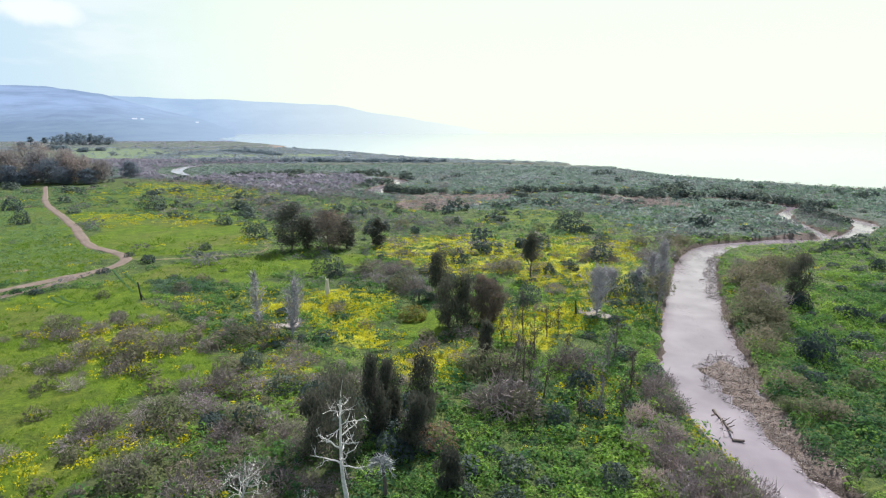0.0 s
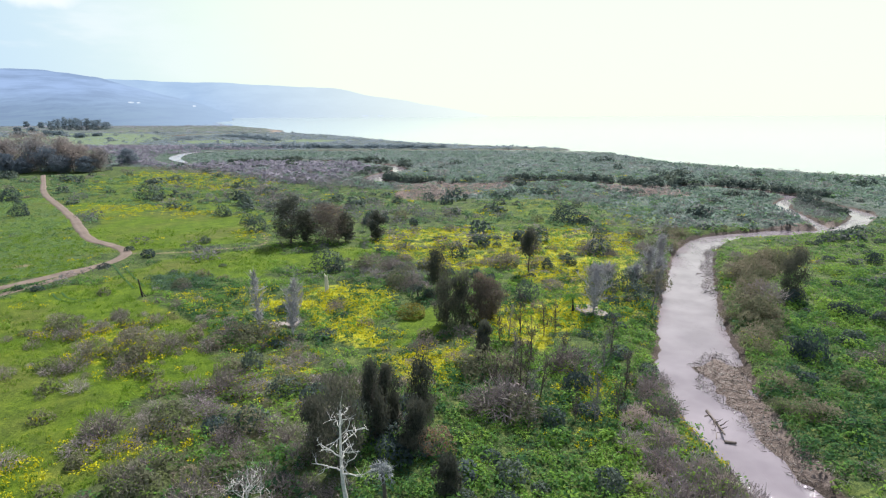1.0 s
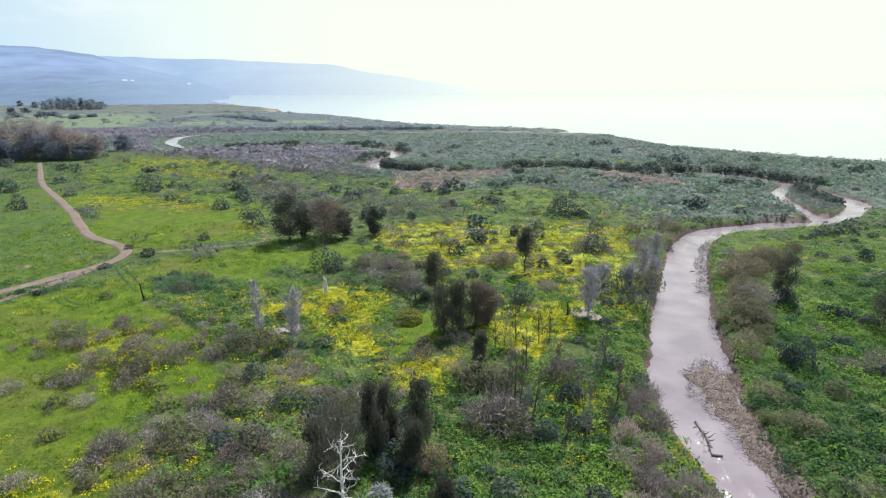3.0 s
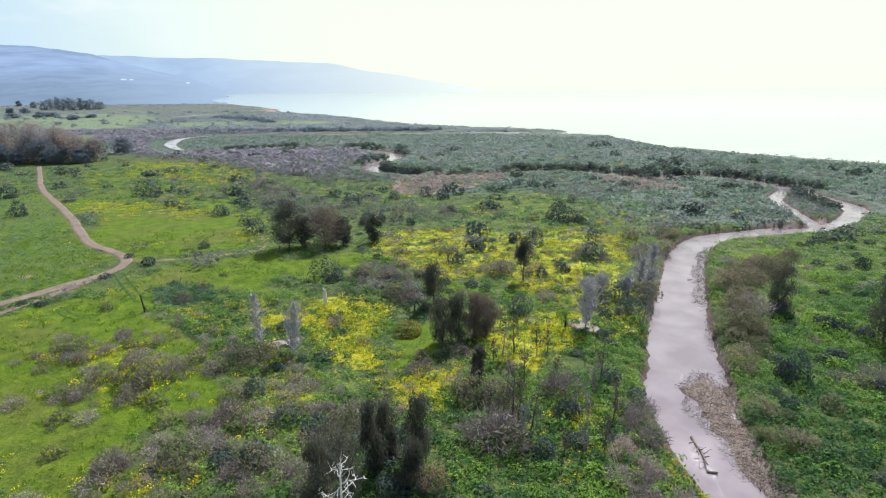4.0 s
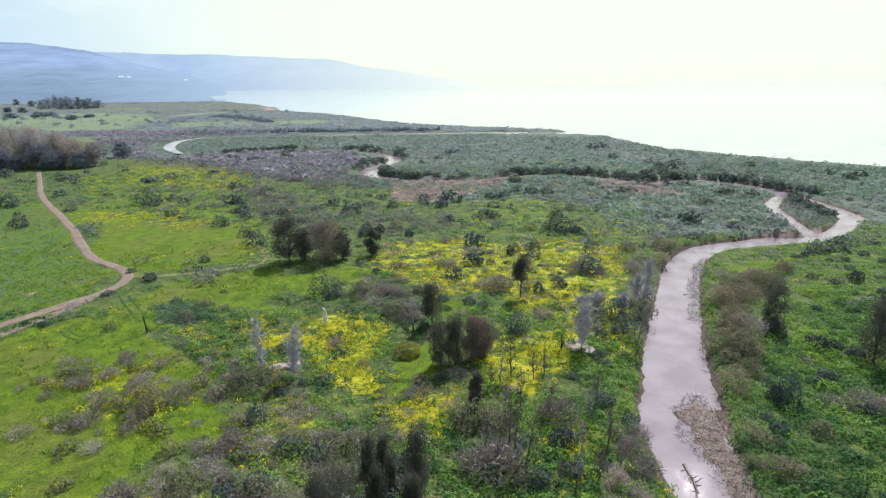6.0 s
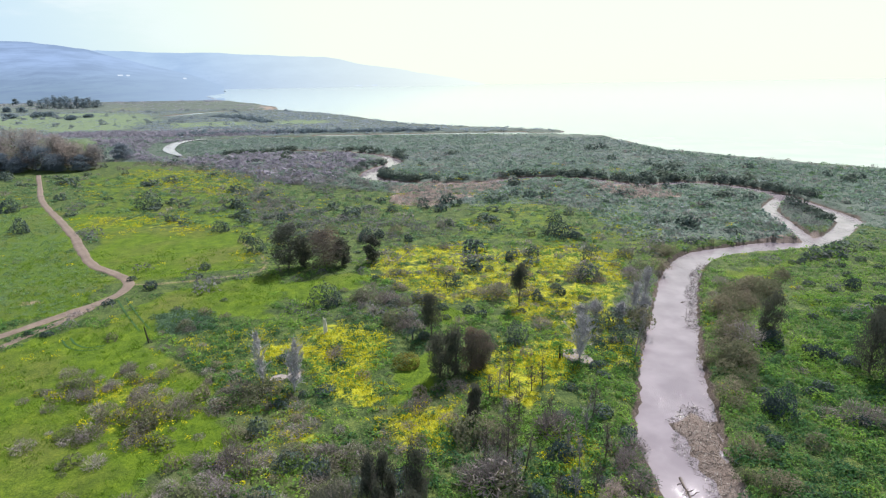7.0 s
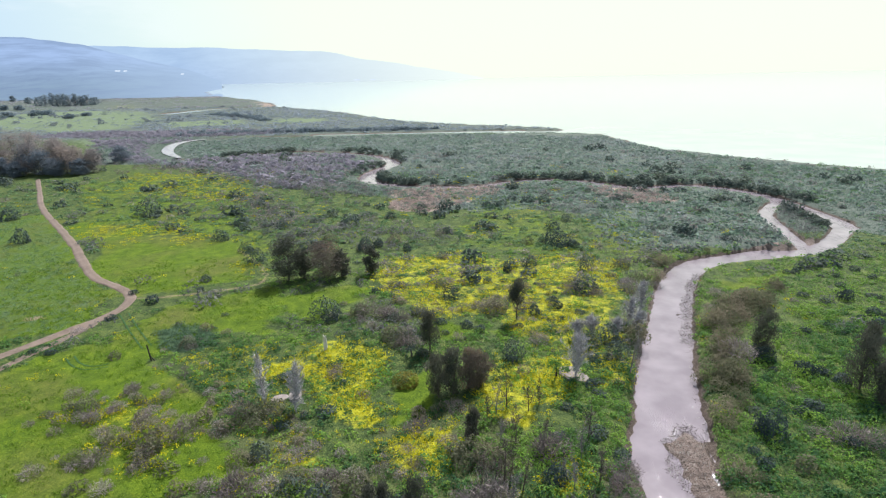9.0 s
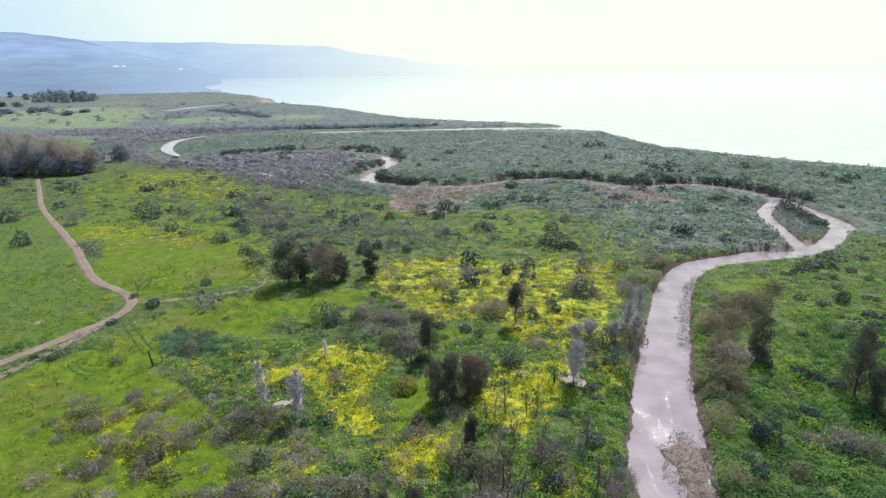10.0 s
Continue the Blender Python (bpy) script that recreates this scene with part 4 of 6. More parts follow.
FRESH = [
    [(83.8, 134.7), (103.9, 144.0), (116.2, 147.3), (110.6, 118.8), (83.0, 87.5), (69.1, 85.0), (65.9, 96.1), (69.2, 106.4)],
    [(72.6, 146.1), (101.4, 154.1), (97.3, 144.3), (76.5, 133.7)],
]
BRAMBLE = [
    [(76.3, 145.8), (105.2, 157.7), (152.5, 183.1), (187.8, 156.5), (80.4, 56.1), (38.4, 57.6), (45.4, 66.7), (56.6, 89.8), (77.6, 111.3), (89.0, 132.9)],
]
WILLOWS = [
    [(65.8, 129.0), (76.9, 137.5), (93.8, 142.4), (86.6, 127.7), (70.7, 114.5), (60.7, 99.9), (52.8, 86.4), (48.9, 74.1), (43.7, 63.4), (40.6, 63.5), (43.5, 74.3), (46.2, 84.9), (52.2, 100.3), (58.4, 115.2)],
    [(46.6, 130.2), (58.2, 142.8), (69.6, 160.5), (88.4, 175.8), (87.5, 169.9), (68.6, 158.0), (51.0, 124.8), (43.0, 110.6)],
]
TAMARISKS = [
    [(23.3, 65.6), (28.8, 67.2), (28.1, 57.4), (27.5, 49.9), (23.1, 37.4), (14.2, 37.5), (18.0, 50.9)],
]
GREY_BELT = [
    [(-171.2, 363.9), (-83.7, 291.5), (-36.6, 285.9), (-43.9, 346.0), (-110.2, 389.2), (-165.8, 385.5), (-208.0, 387.0)],
    [(-129.3, 276.4), (-81.8, 284.2), (-50.3, 216.5), (-71.3, 206.5), (-102.0, 230.2)],
    [(58.0, 161.3), (73.7, 171.0), (77.7, 176.6), (65.5, 190.8)],
    [(-129.5, 283.3), (-102.2, 294.3), (-36.9, 214.9), (3.2, 203.2), (28.1, 209.0), (25.8, 190.3), (2.9, 182.2), (-24.4, 184.4), (-32.5, 175.9), (-71.9, 208.3)],
    [(-191.8, 489.8), (-116.6, 462.0), (-40.8, 319.2), (-18.6, 270.9), (-57.5, 275.2), (-123.5, 359.3)],
    [(-18.9, 139.2), (-9.9, 136.7), (-3.7, 121.0), (-5.8, 109.9), (-13.6, 115.7), (-19.0, 128.4)],
]


MAUVE_BELT = [
    [(-330.0, 560.0), (-225.0, 548.0), (-238.0, 505.0), (-222.0, 460.0), (-196.0, 425.0), (-168.0, 402.0), (-140.0, 425.0), (-100.0, 436.0), (-60.0, 418.0), (-36.0, 380.0), (-46.0, 335.0), (-60.0, 290.0), (-84.0, 292.0), (-120.0, 340.0), (-150.0, 370.0), (-205.0, 388.0), (-240.0, 430.0)],
    [(-430.0, 600.0), (-400.0, 655.0), (-300.0, 640.0), (-205.0, 640.0), (-140.0, 610.0), (-200.0, 575.0), (-300.0, 575.0)],
]
TREE_ROW = smooth_line([(-345.0, 925.0), (-339.0, 913.9), (-278.7, 861.1), (-221.9, 775.5)])
BANK_ROW = smooth_line([(-250.0, 592.0), (-190.6, 600.0), (-131.7, 606.0), (-71.7, 604.0), (-4.6, 603.0)])


def zone_any(x, y, zones, soft=2.0):
    return in_zones(x, y, zones, soft)


def dense_shrub(seed, stems, twigs, leaves, wide, size, h=0.85):
    """A twiggy shrub with a thicker, darker heart."""
    return joined([twiggy_dome(seed, stems, twigs, 1.0, h, wide), leafy_dome(seed + 7000, leaves, 0.86, h * 0.86, size, 0.4, 0.5, 0.6, 0.24)])


bare_shapes = [dense_shrub(100 + k, 14, 300, 70, 0.016, 0.10) for k in range(6)]
bare_far_shapes = [dense_shrub(130 + k, 3, 24, 38, 0.04, 0.19) for k in range(5)]
bush_shapes = [leafy_dome(160 + k, 400, 1.0, 0.95, 0.115) for k in range(6)]
bush_far_shapes = [leafy_dome(190 + k, 95, 1.0, 0.9, 0.20, 0.5, 0.45, 0.5, 0.6) for k in range(5)]
weed_shapes = [leafy_dome(210 + k, 36, 1.0, 0.8, 0.19, 0.4, 0.6, 0.42) for k in range(6)]
scrub_shapes = [leafy_dome(230 + k, 22, 1.0, 0.8, 0.28, 0.45, 0.35, 0.8, 0.6) for k in range(8)]
low_shapes = [leafy_dome(236 + k, 16, 1.0, 0.8, 0.30, 0.45, 0.35, 0.8, 0.6) for k in range(10)]


def flower_head(seed):
    rng = np.random.default_rng(seed)
    at = np.column_stack([rng.normal(size=(16, 2)) * 0.5, rng.uniform(0.45, 0.85, 16)])
    v, f = leaf_quads(rng, at, 0.14, 0.0, 0.8)
    return v, f


flower_shapes = [flower_head(250 + k) for k in range(6)]


def weed_density(x, y):
    lush = np.maximum(zone_any(x, y, LUSH), zone_any(x, y, BRAMBLE))
    grass = zone_any(x, y, MEADOW)
    bushy = step(0.42, 0.62, fbm(x, y, 7.0, 61))
    return np.clip(lush * 0.8 + (1 - grass) * (0.28 + 0.5 * bushy) + grass * 0.002, 0, 0.92)


x, y = sample(-100, 115, 40, 118, 1.0, weed_density, 301)
tone = np.clip(2.3 * fbm(x, y, 6.0, 63) + 0.9 * fbm(x, y, 34.0, 64, 2) - 1.10 + 0.06 * zone_any(x, y, LUSH) - 0.5 * in_zones(x, y, HERB, 2.0, 0.4) - 0.36 * zone_any(x, y, BRAMBLE) + 0.3 * zone_any(x, y, FRESH), 0, 1)
scattered("lush_weeds", weed_shapes, plants(x, y, 0.66, 0.45, 0.95, 302, tone), M_WEED, "low lush green weeds covering the ground", "weeds")
x, y = sample(-130, 150, 118, 175, 1.75, weed_density, 305)
tone = np.clip(1.5 * fbm(x, y, 12.0, 63) - 0.2 - 0.6 * in_zones(x, y, HERB, 2.0, 0.4) + 0.3 * zone_any(x, y, FRESH), 0, 1)
scattered("meadow_weeds", weed_shapes, plants(x, y, 0.85, 0.35, 0.75, 306, tone), M_WEED, "low green weeds between the bushes", "weeds")
x, y = sample(-240, 240, 175, 330, 2.8, lambda x, y: weed_density(x, y) * 0.8 * (1 - 0.55 * zone_any(x, y, DELTA)), 303)
scattered("field_weeds", scrub_shapes, plants(x, y, 1.35, 0.3, 0.65, 304, 0.42), M_FIELD, "low green weeds over the farther fields", "weeds")
x, y = sample(-75, -35, 100, 132, 0.9, lambda x, y: 0.85 * in_zones(x, y, HERB, 1.5, 0.3), 309)
scattered("blue_green_herbs", weed_shapes, plants(x, y, 0.7, 0.35, 0.8, 310, 0.3 + 0.5 * fbm(x, y, 4.0, 66)), M_HERB, "bed of bluish-green leafy herbs in the meadow", "herbs")


bramble_shapes = [leafy_dome(240 + k, 110, 1.0, 0.95, 0.135, 0.5, 0.5, 0.36) for k in range(6)]
x, y = sample(-60, 110, 41, 125, 1.9, lambda x, y: np.clip(zone_any(x, y, LUSH) * 0.55 + zone_any(x, y, BRAMBLE) * 0.58 + 0.16 * step(0.5, 0.65, fbm(x, y, 10.0, 67)) * (1 - zone_any(x, y, MEADOW)), 0, 0.8), 315)
tone = np.clip(2.2 * fbm(x, y, 6.0, 68) - 0.58 - 0.2 * zone_any(x, y, BRAMBLE) + 0.3 * zone_any(x, y, FRESH), 0, 1)
scattered("brambles", bramble_shapes, plants(x, y, 0.95, 0.35, 0.9, 316, tone), M_WEED, "mounds of green bramble and mallow", "brambles")
x, y = sample(-130, 60, 44, 175, 1.05, lambda x, y: zone_any(x, y, MEADOW) * (0.12 + 0.75 * step(0.42, 0.62, fbm(x, y, 5.0, 65))), 307)


def grass_tuft(seed):
    rng = np.random.default_rng(seed)
    root = np.column_stack([rng.normal(size=(9, 2)) * 0.55, np.zeros(9)])
    tip = root + np.column_stack([rng.normal(size=(9, 2)) * 0.3, rng.uniform(0.5, 1.0, 9)])
    return ribbons(rng, root, tip, 0.10, 0.03)


grass_shapes = [grass_tuft(218 + k) for k in range(6)]
scattered("meadow_grass", grass_shapes, plants(x, y, 0.48, 0.35, 0.8, 308, 0.25 + 0.6 * fbm(x, y, 9.0, 69)), M_GRASS, "tufts of bright green meadow grass", "grass")


def flower_density(x, y):
    patch = step(0.40, 0.50, fbm(x, y, 7.0, 71, 5))
    stray = step(0.60, 0.74, fbm(x, y, 8.0, 75, 5)) * step(0.42, 0.56, fbm(x, y, 45.0, 73))
    full = step(0.33, 0.44, fbm(x, y, 5.0, 77, 5))
    return np.maximum(in_zones(x, y, YELLOW, 4.0, 0.35) * (full * 0.93 + 0.05), np.maximum(0.64 * in_zones(x, y, MID_YELLOW, 4.0, 0.5), 0.45 * zone_any(x, y, THIN_YELLOW, 6.0) * (1 - 0.5 * zone_any(x, y, LUSH))) * (patch * 0.88 + 0.06)) + 0.34 * stray * (1 - zone_any(x, y, BRAMBLE)) * (1 - zone_any(x, y, LUSH) * 0.75)


x, y = sample(-100, 100, 42, 125, 0.72, flower_density, 311)
scattered("mustard_flowers", flower_shapes, plants(x, y, 0.66, 0.25, 0.95, 312), M_FLOWER, "dense yellow wild mustard flowers", "flowers")
x, y = sample(-200, 110, 125, 350, 1.3, lambda x, y: np.minimum(flower_density(x, y), 0.9 - 0.6 * step(230, 300, y)), 313)
scattered("farther_mustard_flowers", flower_shapes, plants(x, y, 1.0, 0.25, 0.75, 314), M_FLOWER, "dense yellow wild mustard flowers", "flowers")


def clear_of_river(x, y):
    """0 close in front of the far river, where its water shows; 1 elsewhere."""
    def shown(x, y):
        d = poly_distance(x, y, RIVER)
        for line, half in ((FAR_RIVER, 5.0), (SIDE_CHANNEL, 2.6), (WEST_BEND, 5.5), (LAST_REACH, 12.0), (WEST_ARM, 16.0)):
            d = np.minimum(d, line_distance(x, y, line) - half)
        return d

    d = shown(x, y)
    ahead = shown(x, y + 5.0) < d
    far = 1 + np.clip((y - 300) / 200, 0, 1.4)
    return np.where(ahead, step(5.0 * far, 10.0 * far, d), step(1.0, 3.0, d))


def bare_density(x, y):
    clump = step(0.46, 0.66, fbm(x, y, 11.0, 81))
    return (1 - 0.85 * in_zones(x, y, YELLOW, 3.0, 0.35)) * np.clip(zone_any(x, y, SCRUB) * (0.22 + 0.42 * clump) + zone_any(x, y, GREY_BELT[:3]) * 0.5 + 0.14 * zone_any(x, y, MID_YELLOW) + 0.20 * clump * (1 - zone_any(x, y, BRAMBLE) * 0.8) * (1 - 0.85 * zone_any(x, y, MEADOW)), 0, 0.9)


x, y = sample(-110, 110, 40, 150, 2.4, bare_density, 321)
olive = np.random.default_rng(325).random(len(x)) < 0.3
olive_near = plants(x[olive], y[olive], 1.15, 0.35, 0.85, 326)
bare_near = plants(x[~olive], y[~olive], 1.25, 0.38, 0.85, 322)
x, y = sample(-300, 260, 150, 420, 4.5, lambda x, y: bare_density(x, y) * 1.7 * clear_of_river(x, y) * (1 - 0.7 * zone_any(x, y, LIGHT + GREEN_FIELD)), 323)
scattered("grey_scrub", bare_far_shapes, plants(x, y, 1.9, 0.3, 0.8, 324), M_TWIG, "bare grey-brown bushes over the farther delta", "scrub")


def middle_density(x, y):
    clump = step(0.46, 0.62, fbm(x, y, 13.0, 85))
    return np.clip(0.34 * clump * (1 - 0.9 * zone_any(x, y, MEADOW)) + 0.6 * zone_any(x, y, GREY_BELT) + 0.24 * zone_any(x, y, MID_YELLOW) * clump, 0, 0.85) * clear_of_river(x, y) * (1 - 0.62 * zone_any(x, y, LIGHT + GREEN_FIELD))


middle_shapes = [leafy_dome(470 + k, 60, 1.0, 0.85, 0.15, 0.5, 0.35, 0.8, 0.45) for k in range(10)]
x, y = sample(-170, 190, 112, 330, 3.7, middle_density, 327)
scattered("grey_olive_scrub", middle_shapes, plants(x, y, 1.85, 0.42, 0.85, 328, 0.1 + 0.6 * fbm(x, y, 20.0, 86)), M_SCRUB, "grey-olive shrubs over the meadow and the near delta", "scrub")


def bush_density(x, y):
    clump = step(0.55, 0.72, fbm(x, y, 14.0, 91))
    return (1 - 0.8 * in_zones(x, y, YELLOW, 3.0, 0.35)) * np.clip(0.10 * clump * (1 - 0.8 * zone_any(x, y, MEADOW)) + zone_any(x, y, LUSH) * 0.12 + zone_any(x, y, BRAMBLE) * 0.10, 0, 0.8)


x, y = sample(-110, 130, 40, 150, 2.6, bush_density, 331)
bush_near = plants(x, y, 1.15, 0.3, 0.95, 332)
x, y = sample(-320, 300, 150, 430, 5.0, lambda x, y: bush_density(x, y) * 3.4 * clear_of_river(x, y) * (lake_distance(x, y) > 40), 333)
scattered("dark_bushes", bush_far_shapes, plants(x, y, 2.5, 0.35, 0.85, 334, 0.6), M_BUSH, "dark green bushes over the farther delta", "bushes")


def delta_density(x, y):
    return clear_of_river(x, y) * zone_any(x, y, DELTA, 6.0) * (0.55 + 0.4 * step(0.4, 0.6, fbm(x, y, 40.0, 95)))


x, y = sample(-420, 330, 160, 340, 2.3, lambda x, y: np.clip(1.2 * delta_density(x, y), 0, 0.95), 341)
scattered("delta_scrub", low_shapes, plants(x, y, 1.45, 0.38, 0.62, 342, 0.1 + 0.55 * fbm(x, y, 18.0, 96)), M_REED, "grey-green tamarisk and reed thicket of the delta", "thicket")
x, y = sample(-420, 330, 340, 570, 3.4, lambda x, y: np.clip(1.2 * delta_density(x, y), 0, 0.95), 353)
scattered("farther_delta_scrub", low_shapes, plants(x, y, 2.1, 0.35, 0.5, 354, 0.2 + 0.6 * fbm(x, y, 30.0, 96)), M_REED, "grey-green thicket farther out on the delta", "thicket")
x, y = sample(-460, 40, 200, 640, 3.6, lambda x, y: 0.85 * zone_any(x, y, MAUVE_BELT, 6.0) * clear_of_river(x, y) * step(0.22, 0.42, fbm(x, y, 26.0, 94)), 355)
scattered("leafless_thicket", scrub_shapes, plants(x, y, 2.3, 0.35, 0.8, 356, 0.2 + 0.6 * fbm(x, y, 22.0, 93)), M_MAUVE, "leafless mauve-grey thicket beside the far river", "thicket")
x, y = sample(-1000, 300, 570, 1150, 6.0, lambda x, y: np.maximum(delta_density(x, y), 0.42 * clear_of_river(x, y)) * (1 - 0.8 * in_zones(x, y, PASTURE, 25.0)), 343)
scattered("far_delta_scrub", low_shapes, plants(x, y, 3.0, 0.35, 0.34, 344, 0.15 + 0.6 * fbm(x, y, 90.0, 97)), M_HAZED_SCRUB, "grey-green thicket far out on the delta", "thicket")
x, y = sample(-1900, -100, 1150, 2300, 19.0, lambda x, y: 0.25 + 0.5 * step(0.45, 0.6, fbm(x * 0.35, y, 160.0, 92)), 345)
scattered("plain_scrub", low_shapes, plants(x, y, 6.0, 0.4, 0.22, 346), M_PLAIN, "scrub on the distant plain, paled by haze in its colour", "thicket")
x, y = sample(115, 155, 175, 235, 2.2, lambda x, y: 0.8 * (poly_distance(x, y, ISLET) < -0.5), 359)
scattered("islet_scrub", middle_shapes, plants(x, y, 1.5, 0.3, 0.8, 360, 0.35), M_SCRUB, "grey-olive scrub on the islet in the river", "scrub")
x, y = sample(-330, 200, 165, 600, 2.4, lambda x, y: 0.8 * (1 - clear_of_river(x, y)) * (y < 560), 361)
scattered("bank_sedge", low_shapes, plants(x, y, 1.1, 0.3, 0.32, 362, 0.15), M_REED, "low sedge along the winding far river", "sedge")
x, y = sample(-220, -80, 100, 250, 1.5, lambda x, y: 0.62 * in_zones(x, y, MEADOW[:1], 2.0, 0.4) * (0.35 + step(0.4, 0.6, fbm(x, y, 9.0, 51))), 363)
scattered("field_tufts", low_shapes, plants(x, y, 0.62, 0.3, 0.55, 364, 0.25 + 0.5 * fbm(x, y, 12.0, 52)), M_FIELD, "low tufts in the green field beside the track", "grass")
# dark rows of trees across the far plain
x, y = sample(-420, 60, 540, 960, 5.0, lambda x, y: 0.9 * step(9, 6, np.minimum(line_distance(x, y, TREE_ROW), line_distance(x, y, BANK_ROW))), 357)
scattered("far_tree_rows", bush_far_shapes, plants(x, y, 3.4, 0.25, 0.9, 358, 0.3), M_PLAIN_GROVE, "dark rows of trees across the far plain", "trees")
x, y = sample(-420, 330, 160, 560, 2.6, lambda x, y: zone_any(x, y, STRAW) * 0.9, 347)
scattered("dry_reeds", bare_far_shapes, plants(x, y, 1.8, 0.25, 0.9, 348), M_DRYREED, "dry pinkish-brown reeds beside the river", "reeds")
x, y = sample(-1000, -250, 640, 1150, 18.0, lambda x, y: 0.04 + 0.22 * step(0.52, 0.68, fbm(x, y, 120.0, 98)), 351)
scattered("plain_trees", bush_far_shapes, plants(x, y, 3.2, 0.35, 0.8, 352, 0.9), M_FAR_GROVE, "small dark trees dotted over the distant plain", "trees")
# a dark hedge of bushes along the far river's outer bank
x, y = sample(-330, 190, 150, 560, 2.6, lambda x, y: step(13, 9, line_distance(x, y, FAR_RIVER)) * (river_distance(x, y - 6.0) < river_distance(x, y)) * step(0.3, 0.5, fbm(x, y, 30.0, 99)) * 0.9, 349)
scattered("river_hedge", bush_far_shapes, plants(x, y, 1.9, 0.25, 1.0, 350, 0.7), M_BUSH, "dark green bushes along the winding far river", "bushes")


# ---- single shrubs ----
def shrub_set(name, shapes, places, material, labels, category, group, limit, rest_name, rest_label):
    """The nearest plants as things of their own, sharing a few meshes; the rest as stuff."""
    meshes = []
    for k, (v, f) in enumerate(shapes):
        for tone in (0.2, 0.5, 0.8):
            meshes.append((tone, mesh_from(name, v, f, material, np.full(len(v), tone))))
    grand = [dense_shrub(900 + k, 24, 420, 110, 0.013, 0.085) if material == M_TWIG else leafy_dome(910 + k, 600, 1.0, 0.95, 0.074, 0.45) for k in range(3)]
    grand = [mesh_from(name, vv, ff, material, np.full(len(vv), (0.3, 0.6, 0.15)[k])) for k, (vv, ff) in enumerate(grand)]
    order = np.argsort(np.hypot(places[:, 0], places[:, 1]))
    for k, i in enumerate(order[:limit]):
        px, py, pz, w, h, turn, tone = places[i]
        near = [m for t, m in meshes if abs(t - tone) < 0.31] or [meshes[0][1]]
        ob = new(name, grand[k % 3] if w > 2.0 and name != "willow_bush" else near[k % len(near)])
        ob.matrix_world = Matrix.LocRotScale((px, py, pz), Euler((0, 0, turn)), (w, w, h))
        tagged(ob, labels[0] if tone < 0.5 else labels[1], category, group)
    if len(order) > limit:
        scattered(rest_name, shapes, places[order[limit:]], material, rest_label, category)


def spots(rows, width):
    """Places from rows of x, y, height."""
    r = np.array(rows)
    rng = np.random.default_rng(int(abs(r[:, 0]).sum() * 10))
    return np.column_stack([r[:, 0], r[:, 1], ground_height(r[:, 0], r[:, 1]) - 0.05, r[:, 2] * width * rng.uniform(0.9, 1.15, len(r)), r[:, 2] * 1.05, rng.uniform(0, 6.28, len(r)), rng.uniform(0.1, 0.6, len(r))])


known_bushes = np.concatenate([
    spots([(-122.4, 239.8, 6.2), (-55.4, 170.5, 4.5), (-62.6, 183.2, 3.2), (-75.9, 197.4, 3.6), (-65.3, 154.4, 1.9), (-81.5, 145.7, 1.5), (-73.3, 139.4, 2.1), (-23.0, 181.2, 4.1), (-17.7, 223.0, 3.3), (4.6, 201.2, 2.4), (43.2, 203.1, 3.4), (41.0, 182.2, 5.5)], 0.75),
    spots([(4.3, 137.7, 3.8), (15.9, 104.1, 3.7), (24.1, 125.9, 2.5), (28.2, 160.5, 3.2), (21.0, 157.1, 2.4), (30.2, 128.8, 1.8), (43.8, 156.9, 4.0), (39.7, 139.2, 4.3), (53.0, 76.8, 4.2), (102.3, 131.3, 3.0), (32.5, 108.1, 3.5), (37.4, 110.4, 4.0)], 0.62),
    spots([(-26.4, 127.3, 4.7), (-24.1, 126.2, 3.2), (-148.3, 200.0, 5.3), (-178.9, 235.7, 5.4), (-237.6, 406.1, 9.5), (-19.0, 184.6, 2.8), (-8.9, 180.7, 2.5), (50.7, 213.8, 2.7), (45.5, 179.3, 2.9), (37.8, 185.0, 3.4), (37.1, 103.4, 3.2), (65.5, 101.5, 2.8)], 0.7),
    spots([(52.9, 77.7, 2.5), (70.4, 95.5, 2.3), (17.4, 67.2, 2.7), (12.7, 59.3, 2.1), (15.8, 47.3, 1.7), (-4.9, 53.0, 2.5), (-26.5, 74.4, 2.5), (72.2, 94.6, 2.0)], 0.7),
])
known_bare = np.concatenate([
    spots([(-59.5, 71.6, 2.0), (-66.9, 108.5, 1.6), (-56.1, 94.9, 2.1), (-60.4, 88.5, 2.8), (-55.4, 88.5, 2.0), (-60.5, 85.4, 1.9), (-44.7, 73.8, 1.8), (-19.2, 100.3, 2.4), (-2.6, 83.5, 2.1), (-10.7, 128.0, 2.8), (-16.3, 129.0, 4.0), (-8.3, 113.0, 3.7)], 0.85),
    spots([(15.7, 129.7, 3.3), (37.0, 143.4, 2.8), (64.1, 75.1, 3.7), (66.9, 74.0, 3.4), (53.7, 69.1, 1.9), (-6.0, 116.1, 2.8), (-3.1, 128.2, 2.2), (60.7, 102.2, 5.0), (13.8, 132.3, 2.3), (-28.4, 86.7, 2.8), (-33.4, 86.9, 2.6), (-30.4, 83.5, 2.8)], 0.9),
    spots([(-27.8, 67.4, 3.4), (-38.1, 58.2, 2.7), (-10.3, 67.3, 3.0), (-31.7, 67.4, 2.3), (-43.6, 76.5, 2.1), (-58.2, 85.6, 2.3), (-51.7, 67.5, 1.1), (5.4, 72.4, 3.6), (7.7, 62.4, 4.8), (9.1, 60.6, 3.1), (18.1, 73.3, 4.1), (16.8, 74.3, 3.3), (-29.3, 48.2, 2.9), (-22.9, 45.7, 3.3), (-21.9, 57.6, 2.7)], 0.85),
])
